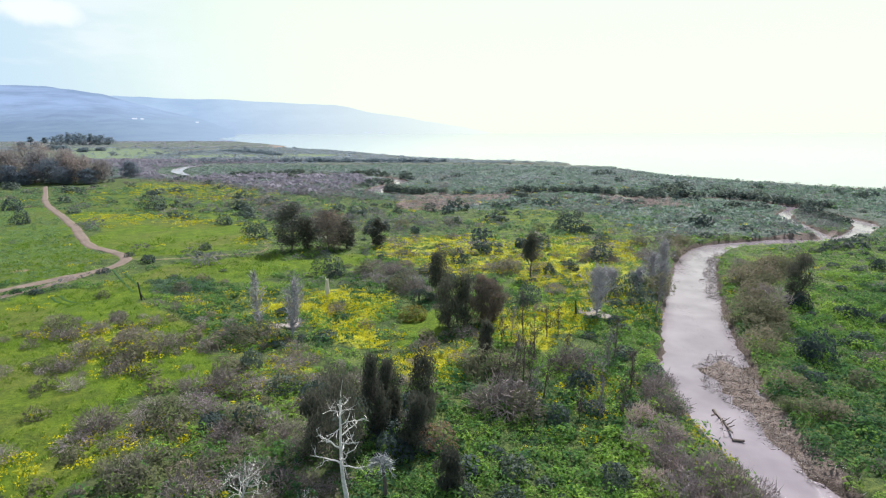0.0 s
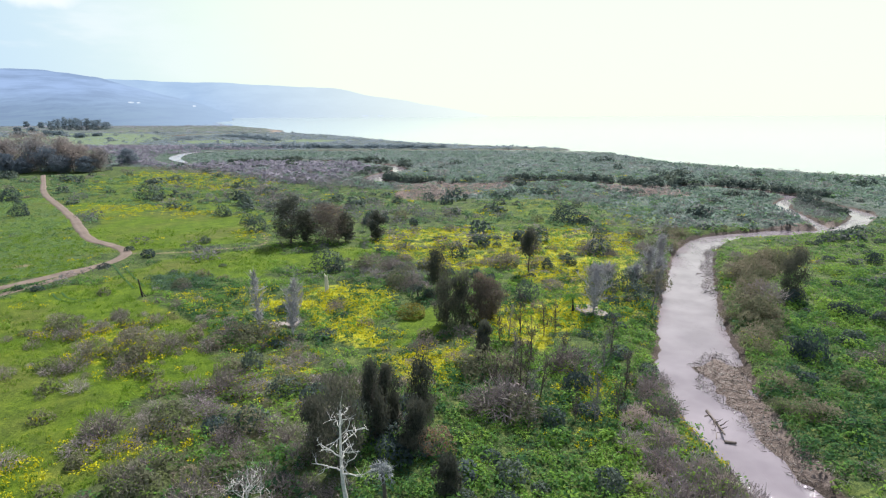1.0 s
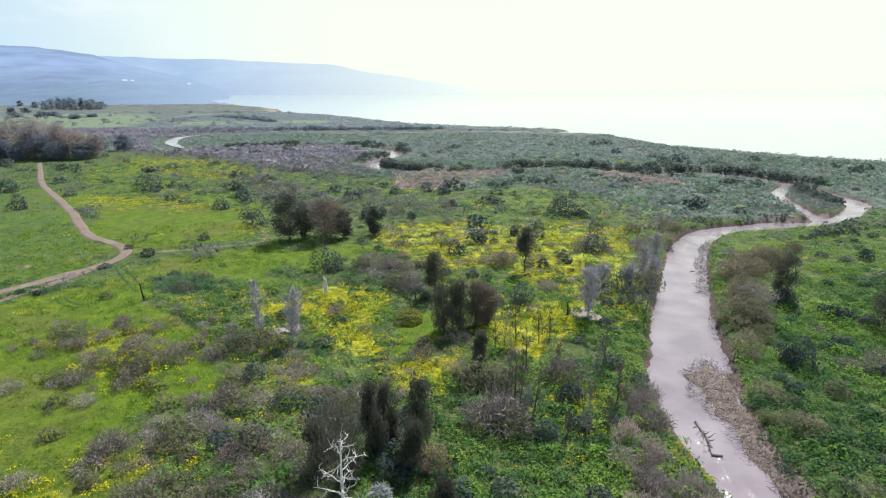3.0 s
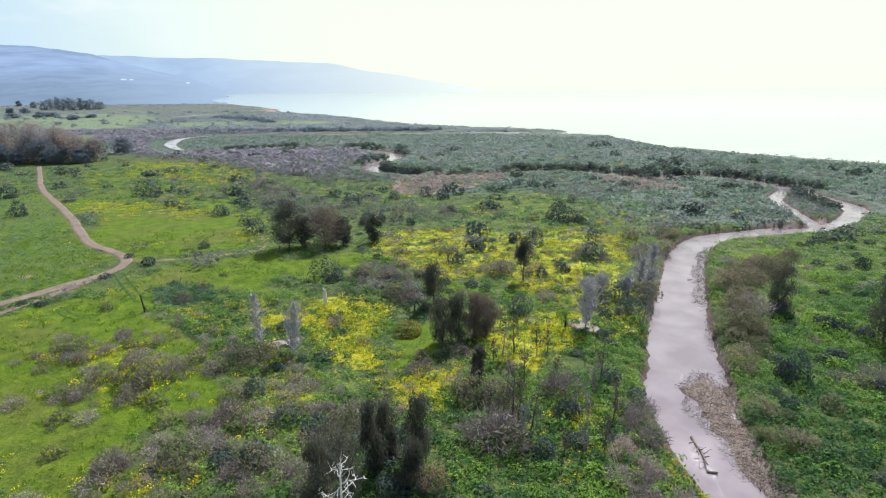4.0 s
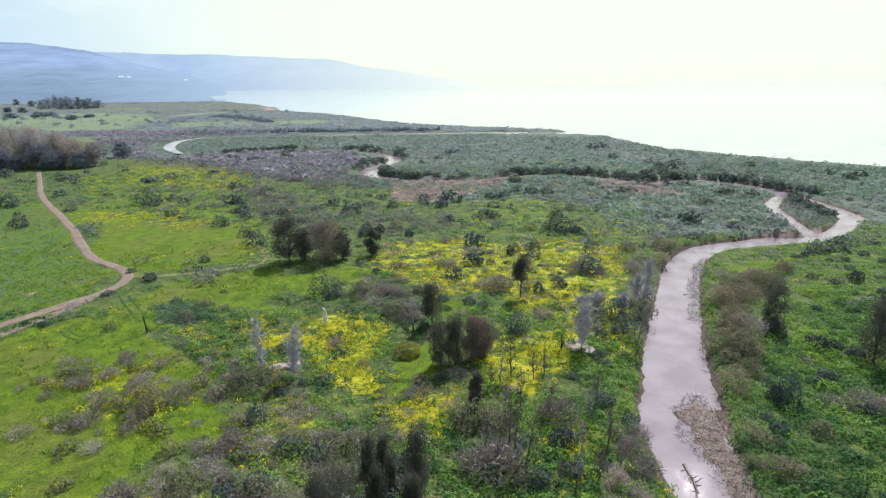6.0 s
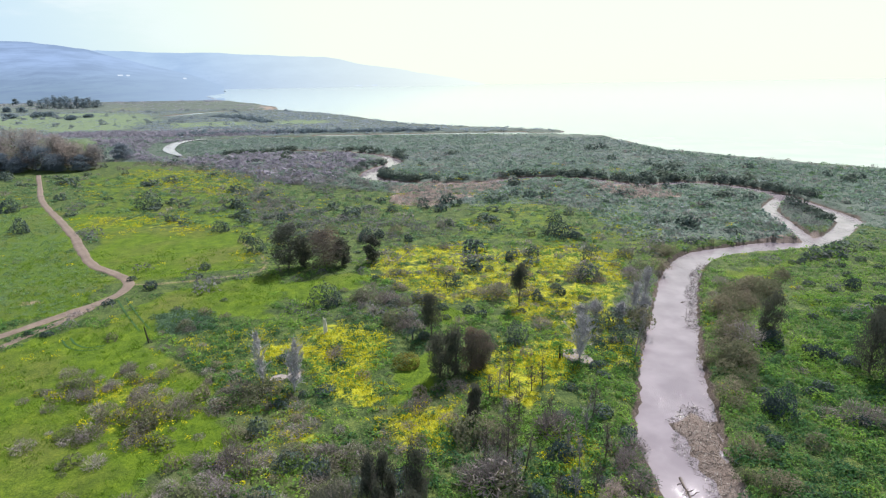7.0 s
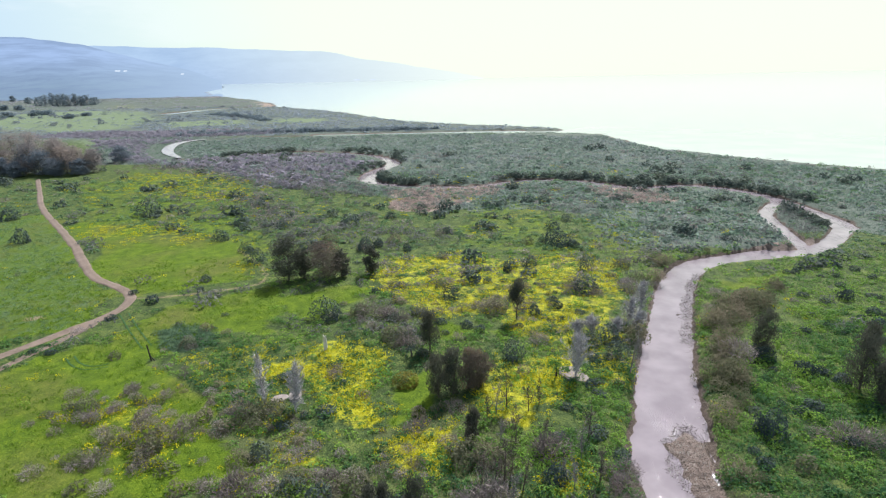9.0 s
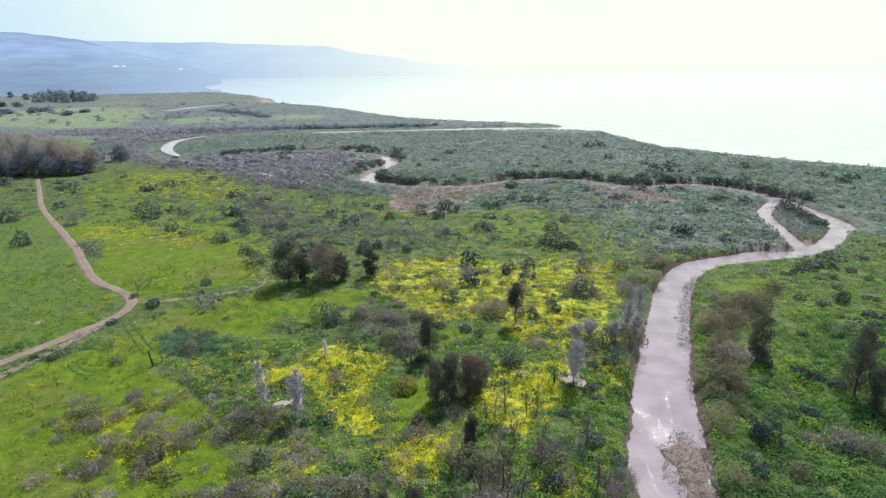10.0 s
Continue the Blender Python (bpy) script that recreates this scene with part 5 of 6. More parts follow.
known_bare = np.concatenate([
    known_bare,
    spots([(-11.7, 126.3, 3.5), (-7.5, 124.4, 3.0), (-18.4, 128.3, 2.8), (-13.9, 120.4, 2.3), (-10.0, 115.0, 2.2), (-6.5, 110.5, 3.2), (-3.6, 111.6, 2.1), (14.5, 127.3, 3.1), (11.0, 130.3, 2.4), (25.1, 149.6, 1.7), (29.0, 143.3, 1.8), (36.2, 139.5, 3.0), (54.4, 157.5, 2.8), (51.2, 141.8, 3.5), (55.9, 146.2, 2.6), (2.6, 170.9, 2.6), (-23.2, 182.4, 3.7), (-13.7, 188.8, 3.2), (1.9, 198.8, 2.7), (-36.8, 190.7, 3.3), (22.6, 111.0, 2.5), (5.2, 113.3, 1.9), (16.8, 97.3, 1.9), (-19.3, 98.6, 2.2), (31.3, 185.1, 2.6)], 0.85),
    spots([(-55.8, 88.1, 2.0), (-56.2, 94.5, 2.0), (-52.8, 90.8, 1.7), (-49.7, 86.1, 1.9), (-44.8, 79.1, 3.6), (-48.8, 92.4, 1.8), (-52.8, 79.5, 1.8), (-50.8, 78.7, 2.7), (-51.7, 74.6, 2.7), (-50.5, 68.1, 1.7), (-46.7, 67.5, 2.1), (-43.9, 71.8, 2.1), (-41.4, 72.5, 1.7), (-40.8, 79.9, 3.0), (-38.8, 84.8, 2.0), (-35.1, 80.5, 2.4), (-39.4, 88.9, 1.3), (-34.4, 81.9, 1.8), (-28.2, 68.8, 2.5), (-35.8, 67.1, 2.1), (-49.2, 82.5, 1.4), (-49.5, 101.9, 1.3)], 0.78),
    spots([(-46.4, 60.2, 1.5), (-37.5, 57.1, 3.4), (-31.2, 59.2, 3.0), (-25.0, 60.9, 1.7), (-30.2, 48.7, 2.8), (-37.0, 51.8, 1.4), (-32.8, 50.0, 1.4), (-36.6, 46.5, 1.6), (-33.3, 46.5, 1.1), (-18.8, 48.7, 1.7), (-28.4, 56.0, 1.6)], 0.8),
    spots([(-1.8, 81.8, 1.7), (3.5, 73.4, 2.1), (-14.6, 69.2, 2.1), (-18.7, 75.8, 2.0), (-21.5, 77.4, 1.3), (-14.3, 74.5, 1.3), (8.5, 72.3, 2.6), (8.3, 63.7, 3.4), (5.4, 62.4, 3.3)], 0.9),
])
turned = np.arange(len(known_bare)) % 5
olive_near = np.concatenate([known_bare[turned % 2 == 1], olive_near])
known_bare = known_bare[turned % 2 == 0]
brown = spots([(-18.8, 48.2, 2.0), (-17.1, 49.6, 2.1), (-14.6, 47.3, 2.0), (-20.7, 53.0, 2.2), (-16.1, 44.9, 1.9), (-14.8, 52.5, 2.2), (-23.5, 55.8, 2.0), (-12.6, 47.8, 1.7), (-23.1, 51.0, 1.8), (-17.6, 55.2, 1.9)], 0.85)
brown = np.concatenate([brown, spots([(-27.4, 61.2, 1.9), (-23.3, 67.3, 1.8), (-20.9, 73.8, 1.8), (-25.2, 66.0, 1.8), (-29.7, 57.9, 1.7), (-19.2, 58.2, 1.8), (-15.7, 69.2, 1.8), (-11.6, 69.1, 1.8), (-7.7, 70.4, 1.8), (-23.5, 56.2, 1.8), (-15.9, 62.7, 1.8), (-12.0, 61.4, 2.0), (-9.5, 65.0, 1.8), (-5.2, 58.9, 1.9), (-12.4, 58.5, 1.8), (-15.9, 56.1, 1.8)], 1.15)])
brown[:, 6] = 0.02
known_bushes = np.concatenate([known_bushes, spots([(-19.9, 66.5, 2.1), (-15.7, 65.2, 2.0), (-21.7, 59.3, 2.0), (-12.6, 57.0, 2.0), (-7.1, 56.8, 2.0), (-9.4, 62.0, 1.8), (-3.8, 63.2, 1.8), (-25.2, 58.2, 1.7)], 1.0)])
known_bare = np.concatenate([known_bare, brown])
shrub_set("bush", bush_shapes, np.concatenate([known_bushes, bush_near]), M_BUSH, ["dark green leafy bush in the meadow", "olive green leafy bush among weeds"], "bush", "bushes of the meadow", 240, "more_bushes", "dark green bushes standing among weeds")
shrub_set("bare_shrub", bare_shapes, np.concatenate([known_bare, bare_near]), M_TWIG, ["leafless brown twiggy shrub in the scrub", "pale grey leafless shrub in the scrub"], "shrub", "bare shrubs of the scrub", 300, "more_bare_shrubs", "leafless grey-brown shrubs in the scrub")


olive_shapes = [leafy_dome(460 + k, 210, 1.0, 0.95, 0.12, 0.4) for k in range(5)]
shrub_set("olive_shrub", olive_shapes, olive_near, M_WILLOW, ["olive green shrub among bare scrub", "pale olive shrub with straw-coloured tips"], "shrub", "olive shrubs of the scrub", 200, "more_olive_shrubs", "olive green shrubs among bare scrub")


# ---- willows and tamarisks on the banks ----
def willow_density(x, y):
    return zone_any(x, y, WILLOWS, 1.5) * (0.95 - 0.62 * step(94, 80, y))


willow_shapes = []
for k in range(5):
    rng = np.random.default_rng(400 + k)
    at = dome_points(rng, 520, 1.0, 1.25, 0.5, 0.4)
    crown = leaf_quads(rng, at, 0.075, 0.0, 0.5, at, 0.9)
    willow_shapes.append(joined([crown, twiggy_dome(420 + k, 14, 80, 0.95, 1.2, 0.014)]))
x, y = sample(20, 170, 42, 230, 2.3, willow_density, 401)
willow_places = plants(x, y, 1.85, 0.3, 1.15, 402)
shrub_set("willow_bush", willow_shapes, willow_places, M_WILLOW, ["olive-brown willow bush on the river bank", "pale brown willow bush on the river bank"], "willow", "willows along the banks", 200, "more_willows", "olive-brown willows along the river bank")


x, y = sample(20, 70, 41, 80, 2.0, lambda x, y: zone_any(x, y, TAMARISKS, 1.0) * 0.75, 403)
tamarisk_shapes = [twiggy_dome(440 + k, 24, 420, 1.0, 1.15, 0.02) for k in range(4)]
shrub_set("tamarisk", tamarisk_shapes, plants(x, y, 1.7, 0.25, 1.2, 404, 0.5), M_TWIG, ["purple-brown leafless tamarisk on the river bank", "pale brown leafless tamarisk on the river bank"], "tamarisk", "tamarisks on the bank", 200, "more_tamarisks", "leafless tamarisks on the river bank")
x, y = sample(20, 70, 41, 80, 2.2, lambda x, y: zone_any(x, y, TAMARISKS, 1.0) * 0.6, 405)
reeds = spots([(22.7, 60.3, 2.3), (21.8, 59.6, 2.1), (22.7, 58.8, 2.2), (24.4, 54.9, 2.0), (23.6, 56.0, 1.9), (19.0, 47.7, 1.8), (20.3, 47.5, 1.8), (22.1, 48.5, 1.5), (20.8, 58.2, 1.9)], 0.6)
reeds[:, 6] = 0.9
shrub_set("reed_clump", bare_shapes[:3], np.concatenate([reeds, plants(x, y, 0.9, 0.25, 1.6, 406, 0.6)]), M_DRYREED, ["clump of pale dry reeds on the bank", "clump of pale pinkish dry reeds"], "reeds", "reed clumps on the bank", 100, "more_reeds", "dry reeds on the bank")


# ---- trees ----
def part(name, shape, material, parent, label="", tone=0.5):
    v, f = shape
    ob = new(name, mesh_from(name, v, f, material, np.full(len(v), tone) if np.isscalar(tone) else tone))
    ob.parent = parent
    if label:
        ob["label"] = label
    return ob


def base(name, px, py, label, category, group=""):
    ob = new(name)
    ob.location = (px, py, float(ground_height(px, py)) - 0.05)
    ob.empty_display_size = 0.3
    return tagged(ob, label, category, group)


def limb(rng, start, direction, length, r0, bend=0.25, n=5):
    p, d = np.array(start, float), unit(np.array(direction, float))
    pts, rad = [p.copy()], [r0]
    for k in range(n):
        d = unit(d + rng.normal(size=3) * bend)
        p = p + d * length / n
        pts.append(p.copy())
        rad.append(r0 * (1 - 0.75 * (k + 1) / n))
    return np.array(pts), np.array(rad)


def leafy_tree(px, py, height, width, label, seed, material=M_DARK, low=0.15, group="", leaves=1800, size=0.26, tone=0.4, name="tree", feather=0.0):
    """A trunk with limbs, and a crown of many leaf sprays in uneven clumps."""
    rng = np.random.default_rng(seed)
    ob = base(name, px, py, label, "tree", group)
    trunk, rad = limb(rng, (0, 0, 0), (0, 0, 1), height * 0.8, max(0.02 * height, 0.06), 0.08, 6)
    shapes, clumps = [tube(trunk, rad, 7)], []
    n = max(12, int(height * 2.4))
    for k in range(n):
        s = low + 0.1 + (0.97 - low) * (k + rng.random()) / n
        at = trunk[min(int(s * 5), 5)]
        ang = rng.uniform(0, 6.28)
        profile = math.sin(math.pi * min(max((s - low) / (1.08 - low), 0.08), 1)) ** 0.6
        reach = width * 0.5 * profile * rng.uniform(0.55, 1.0)
        tip = np.array([math.cos(ang) * reach, math.sin(ang) * reach, s * height])
        lp, lr = limb(rng, at, tip - at, np.linalg.norm(tip - at) * 0.9, max(0.007 * height, 0.03), 0.12, 4)
        shapes.append(tube(lp, lr, 5))
        clumps.append((tip * np.array([0.75, 0.75, 0.94]), max(width * 0.27 * rng.uniform(0.7, 1.3), 0.4), height * 0.11 * rng.uniform(0.8, 1.5)))
    pts, outs, tones = [], [], []
    each = leaves // n
    for c, r, h in clumps:
        d = unit(rng.normal(size=(each, 3))) * (rng.random((each, 1)) ** 0.4) * np.where(rng.random((each, 1)) < 0.15, 1.35, 1.0)
        pts.append(c + d * np.array([r, r, h]))
        outs.append(d + (c - np.array([0, 0, height * 0.45])) / np.array([width, width, height]))
        tones.append(np.full(each * 4, np.clip(tone + rng.normal() * 0.22, 0, 1)))
    crown = leaf_quads(rng, np.concatenate(pts), size, feather, 0.3) if feather else leaf_quads(rng, np.concatenate(pts), size, 0.5, 0.5, np.concatenate(outs), 1.0)
    part("trunk", joined(shapes), M_BARK, ob)
    part("crown", crown, material, ob, tone=np.concatenate(tones))
    return ob


def bare_tree(px, py, height, width, label, seed, wood, twigs=120, group="", lean=0.0, limbs=9, fork=3, name="dead_tree", low=0.25, thick=0.018, rise=(0.25, 1.0)):
    """A dead tree: trunk, crooked limbs that fork, and fine twigs."""
    rng = np.random.default_rng(seed)
    ob = base(name, px, py, label, "tree", group)
    trunk, rad = limb(rng, (0, 0, 0), (lean, 0, 1), height * 0.95, height * thick, 0.045, 7)
    stem = part("trunk", tube(trunk, rad, 8), wood, ob)
    fine_p, fine_q = [], []
    for k in range(limbs):
        s = low + (0.95 - low) * (k + rng.random() * 0.8) / limbs
        i = s * 7
        at = trunk[int(i)] + (trunk[min(int(i) + 1, 7)] - trunk[int(i)]) * (i % 1)
        ang = k * 2.4 + rng.uniform(-0.5, 0.5)
        d = np.array([math.cos(ang), math.sin(ang), rng.uniform(*rise)])
        length = width * 0.55 * rng.uniform(0.65, 1.1) * (1.15 - 0.5 * s)
        lp, lr = limb(rng, at, d, length, height * thick * 0.5 * (1.2 - s), 0.30, 5)
        shapes = [tube(lp, lr, 6)]
        for j in range(fork):
            a = lp[1 + (j + k) % 4]
            dd = unit(d + rng.normal(size=3) * 0.8)
            sp, sr = limb(rng, a, dd, length * rng.uniform(0.35, 0.6), height * thick * 0.22, 0.35, 4)
            shapes.append(tube(sp, sr, 4))
            fine_p.append(sp[2:4])
            fine_q.append(sp[3:5] + rng.normal(size=(2, 3)) * 0.25)
        part("branch", joined(shapes), wood, stem)
    if twigs:
        at = np.concatenate(fine_p)
        at = at[rng.integers(0, len(at), twigs)] + rng.normal(size=(twigs, 3)) * 0.12
        up = rng.normal(size=(twigs, 3)) * 0.5 + np.array([0, 0, 0.6])
        part("brushwood", ribbons(rng, at, at + up * 0.08 * height, 0.03, 0.012), wood, ob)["kind"] = "stuff"
    return ob


def brush_tree(px, py, height, width, label, seed, wood, twigs=420, group=""):
    """A narrow dead tree, dense with upright grey twigs."""
    rng = np.random.default_rng(seed)
    ob = base("dead_tree", px, py, label, "tree", group)
    trunk, rad = limb(rng, (0, 0, 0), (0, 0, 1), height * 0.95, height * 0.02, 0.06, 6)
    shapes, p, q = [tube(trunk, rad, 7)], [], []
    n = 34
    for k in range(n):
        s = 0.10 + 0.84 * k / n
        ang = k * 2.4 + rng.uniform(-0.4, 0.4)
        reach = width * 0.5 * (0.35 + 0.75 * math.sin(math.pi * min(s * 0.95 + 0.12, 1.0))) * rng.uniform(0.55, 1.15)
        at = trunk[int(s * 6)] + (trunk[min(int(s * 6) + 1, 6)] - trunk[int(s * 6)]) * ((s * 6) % 1)
        lp, lr = limb(rng, at, (math.cos(ang), math.sin(ang), 1.1), reach * 1.5, max(height * 0.008, 0.05), 0.2, 4)
        shapes.append(tube(lp, lr, 4))
        m = twigs // n
        i = rng.integers(0, 4, m)
        mid = lp[i] + (lp[i + 1] - lp[i]) * rng.random((m, 1))
        p.append(mid)
        q.append(mid + (rng.normal(size=(m, 3)) * 0.5 + np.array([0, 0, 0.55])) * 0.85)
    part("trunk", joined(shapes), wood, ob)
    part("brushwood", ribbons(rng, np.concatenate(p), np.concatenate(q), 0.045, 0.015), wood, ob)["kind"] = "stuff"
    return ob


def palm(px, py, height, label, seed, wood, leaf, fronds=16, reach=1.6):
    rng = np.random.default_rng(seed)
    ob = base("palm", px, py, label, "palm")
    trunk, rad = limb(rng, (0, 0, 0), (0, 0, 1), height, 0.2, 0.03, 5)
    part("trunk", tube(trunk, rad * 0.4 + 0.12, 8), wood, ob)
    for k in range(fronds):
        ang, rise = k * 2.4, rng.uniform(-0.4, 1.0)
        s = np.linspace(0, 1, 7)[:, None]
        rib = trunk[-1] + np.hstack([math.cos(ang) * reach * s, math.sin(ang) * reach * s, rise * reach * s - 0.9 * reach * s ** 2])
        p = np.repeat(rib[1:], 4, 0)
        q = p + rng.normal(size=p.shape) * 0.22 + np.array([math.cos(ang), math.sin(ang), -0.3]) * 0.25
        part("frond", joined([tube(rib, np.full(7, 0.02), 4), ribbons(rng, p, q, 0.045, 0.012)]), leaf, ob)
    return ob


for k, (px, py, h) in enumerate([(-41.2, 153.2, 12.1), (-31.3, 154.3, 10.2)]):
    leafy_tree(px, py, h, 9.5 + 2.5 * k, "large dark eucalyptus tree in the meadow" if k == 0 else "large eucalyptus tree with rust-brown leaves in the meadow", 500 + k, M_DARK if k == 0 else M_RUST, 0.03, "eucalyptus clump", 8000, 0.20, 0.15 if k == 0 else 0.45)
for k, (px, py, h) in enumerate([(-37.3, 154.7, 8.2), (-26.6, 155.3, 7.7), (-18.2, 158.0, 7.3)]):
    leafy_tree(px, py, h, 5.0, "dark rounded eucalyptus tree in the meadow", 505 + k, M_DARK, 0.03, "eucalyptus clump", 2200, 0.28, 0.4)
for k, (px, py, h) in enumerate([(-0.9, 108.4, 8.5), (19.3, 122.9, 9.4), (67.5, 105.2, 8.4), (76.1, 89.4, 10.7), (86.1, 100.8, 7.4), (76.8, 84.9, 7.9)]):
    leafy_tree(px, py, h, (4.6, 4.0, 5.0, 5.4, 4.0, 4.4)[k], "slender dark green tree with dense upright foliage", 510 + k, M_DARK, (0.2, 0.42, 0.02, 0.02, 0.02, 0.02)[k], "slender dark trees", 5000, 0.19, 0.4, "tree", 1.6)
for k, (px, py, h) in enumerate([(0.8, 90.3, 8.2), (3.4, 90.9, 8.7), (6.4, 92.3, 7.9), (8.6, 93.7, 6.6)]):
    leafy_tree(px, py, h, 4.4, "dark rust-green tree in a dense clump", 520 + k, M_RUST if k > 1 else M_DARK, 0.0, "clump of dark trees", 5000, 0.19, 0.6, "tree", 1.6)
for k, (px, py, h) in enumerate([(-7.2, 56.1, 9.0), (-6.1, 58.7, 7.2), (-2.2, 58.5, 8.3), (-2.9, 53.8, 5.9), (-10.3, 50.8, 9.9), (-12.9, 53.0, 6.2), (0.4, 47.0, 3.9), (6.1, 77.9, 5.3)]):
    leafy_tree(px, py, h, (2.9, 2.7, 3.3, 3.4, 5.6, 3.8, 2.6, 2.7)[k], "dark green tree with upright foliage above brambles", 530 + k, M_DARK, 0.0, "dark trees in the scrub", 5000, 0.17, 0.6 if k in (4, 5) else 0.4, "tree", 1.6)
for k, (px, py, h, w) in enumerate([(-281.8, 366.7, 23.4, 15), (-271.9, 362.4, 20.8, 13), (-277.0, 382.8, 24.5, 15), (-262.2, 378.1, 25.2, 14), (-256.5, 362.0, 19.0, 11), (-248.6, 358.2, 22.0, 14), (-240.5, 352.8, 15.7, 12), (-238.0, 364.8, 21.3, 13), (-229.7, 360.0, 18.2, 12), (-231.0, 350.0, 11.0, 9), (-266.0, 352.0, 12.0, 9), (-290.0, 380.0, 19.0, 13), (-219.0, 405.0, 11.5, 10), (-252.0, 348.5, 9.0, 8), (-222.0, 357.0, 17.0, 12), (-214.0, 362.0, 15.0, 11), (-217.0, 352.0, 10.0, 9), (-243.0, 372.0, 22.0, 13)]):
    leafy_tree(px, py, h * 0.92, w * 1.35, "tall brownish eucalyptus tree in a grove" if k not in (4, 6, 9, 10, 12, 13, 16) else "dark bluish-green eucalyptus tree in a grove", 550 + k, M_FAR_GROVE if k in (4, 6, 9, 10, 12, 13, 16) else M_GROVE, 0.02, "eucalyptus grove", 3800, 0.40, 0.10 + 0.18 * (k % 5))
for k, (px, py, h) in enumerate([(-1215.5, 1720.4, 17.2), (-1041.0, 1528.3, 16.7), (-918.6, 1381.2, 21.5), (-897.7, 1373.0, 26.3), (-873.6, 1363.5, 29.9), (-858.2, 1357.5, 27.3), (-839.7, 1350.2, 29.6), (-824.7, 1344.3, 24.6), (-806.5, 1337.1, 28.1), (-808.5, 1360.0, 22.4), (-790.2, 1352.7, 24.7), (-783.6, 1372.7, 18.8), (-873.5, 1206.7, 11.1), (-833.1, 1192.6, 9.9), (-668.8, 992.0, 9.2), (-663.6, 1016.1, 7.5), (-557.1, 900.7, 6.7), (-566.0, 960.5, 5.3), (-695.7, 963.7, 8.0)]):
    leafy_tree(px, py, h * 0.9, 16.0 + 4.0 * (k % 4), "distant dark eucalyptus tree on the plain", 570 + k, M_PLAIN_GROVE, -0.1, "distant grove", 420, 1.7, 0.25)

for k, (px, py, h) in enumerate([(-30.0, 89.3, 10.9), (-24.0, 86.7, 9.7), (26.7, 95.7, 8.9)]):
    brush_tree(px, py, h, (2.4, 3.4, 5.4)[k], "narrow grey dead tree with dense bare twigs" if k < 2 else "broad grey dead tree with dense bare twigs beside a slab", 600 + k, M_GREYWOOD, (800, 1300, 1600)[k], "grey dead trees")
for k, (px, py, h) in enumerate([(48.8, 125.0, 8.0), (44.2, 119.0, 6.3), (44.1, 113.2, 5.4), (39.1, 112.2, 4.0), (31.2, 112.6, 3.7), (34.6, 113.8, 3.8)]):
    brush_tree(px, py, h, 3.4, "grey leafless tree near the river bank", 610 + k, M_GREYWOOD, 1200, "grey dead trees")
for k, (px, py, h) in enumerate([(10.7, 67.2, 5.6), (10.5, 84.0, 5.5), (16.1, 84.7, 5.7), (18.2, 86.5, 5.1), (22.0, 72.0, 5.9), (23.4, 66.9, 6.0), (15.3, 59.3, 3.8), (17.6, 59.7, 4.4), (8.9, 82.8, 4.5), (12.8, 76.2, 6.3), (37.2, 96.3, 9.2), (5.2, 76.3, 4.2), (12.4, 85.2, 7.3), (10.4, 76.3, 4.2), (17.2, 76.2, 4.6), (24.0, 76.2, 6.7), (18.2, 67.2, 3.8), (8.4, 65.7, 6.5), (9.9, 66.9, 7.5), (10.3, 62.4, 5.8), (6.8, 67.2, 5.1), (12.3, 65.3, 6.0), (19.5, 65.6, 5.2), (20.2, 59.9, 5.1)]):
    bare_tree(px, py, h, h * 0.5, "thin leafless tree among weeds and flowers", 630 + k, M_DULLWOOD if k % 3 == 1 else M_BARK, 230, "thin bare trees", 0.05, 12, 3, "bare_tree", 0.16, 0.017, (0.5, 1.5))

# the bleached dead tree in the foreground, and a dead white shrub beside it
white = bare_tree(-8.4, 44.5, 10.4, 6.0, "bleached white dead tree with crooked bare limbs", 702, M_DEADWOOD, 60, "", 0.0, 12, 3, "dead_tree", 0.38, 0.022, (-0.15, 0.75))
for k, (px, py, h, w) in enumerate([(-17.8, 45.2, 3.0, 7.5), (-11.6, 43.2, 1.6, 3.6)]):
    bare_tree(px, py, h, w, "low bleached dead shrub with tangled branches", 705 + k, M_DEADWOOD, 160, "", 0.1, 14, 4, "dead_shrub", 0.05, 0.03)
palm(-5.2, 46.0, 3.4, "small palm with withered silver-grey fronds", 710, M_BARK, M_FROND, 18, 0.95)
for px, py, h in [(23.0, 95.4, 3.4)]:
    palm(px, py, h, "small palm with a black trunk and green fronds", 711, M_BLACKWOOD, M_WEED, 16, 1.5)
for k, (px, py, h) in enumerate([(-4.6, 105.7, 3.2), (15.6, 101.8, 2.5)]):
    palm(px, py, h * 0.6, "low young palm among the weeds", 712 + k, M_BARK, M_BUSH, 18, 1.6)


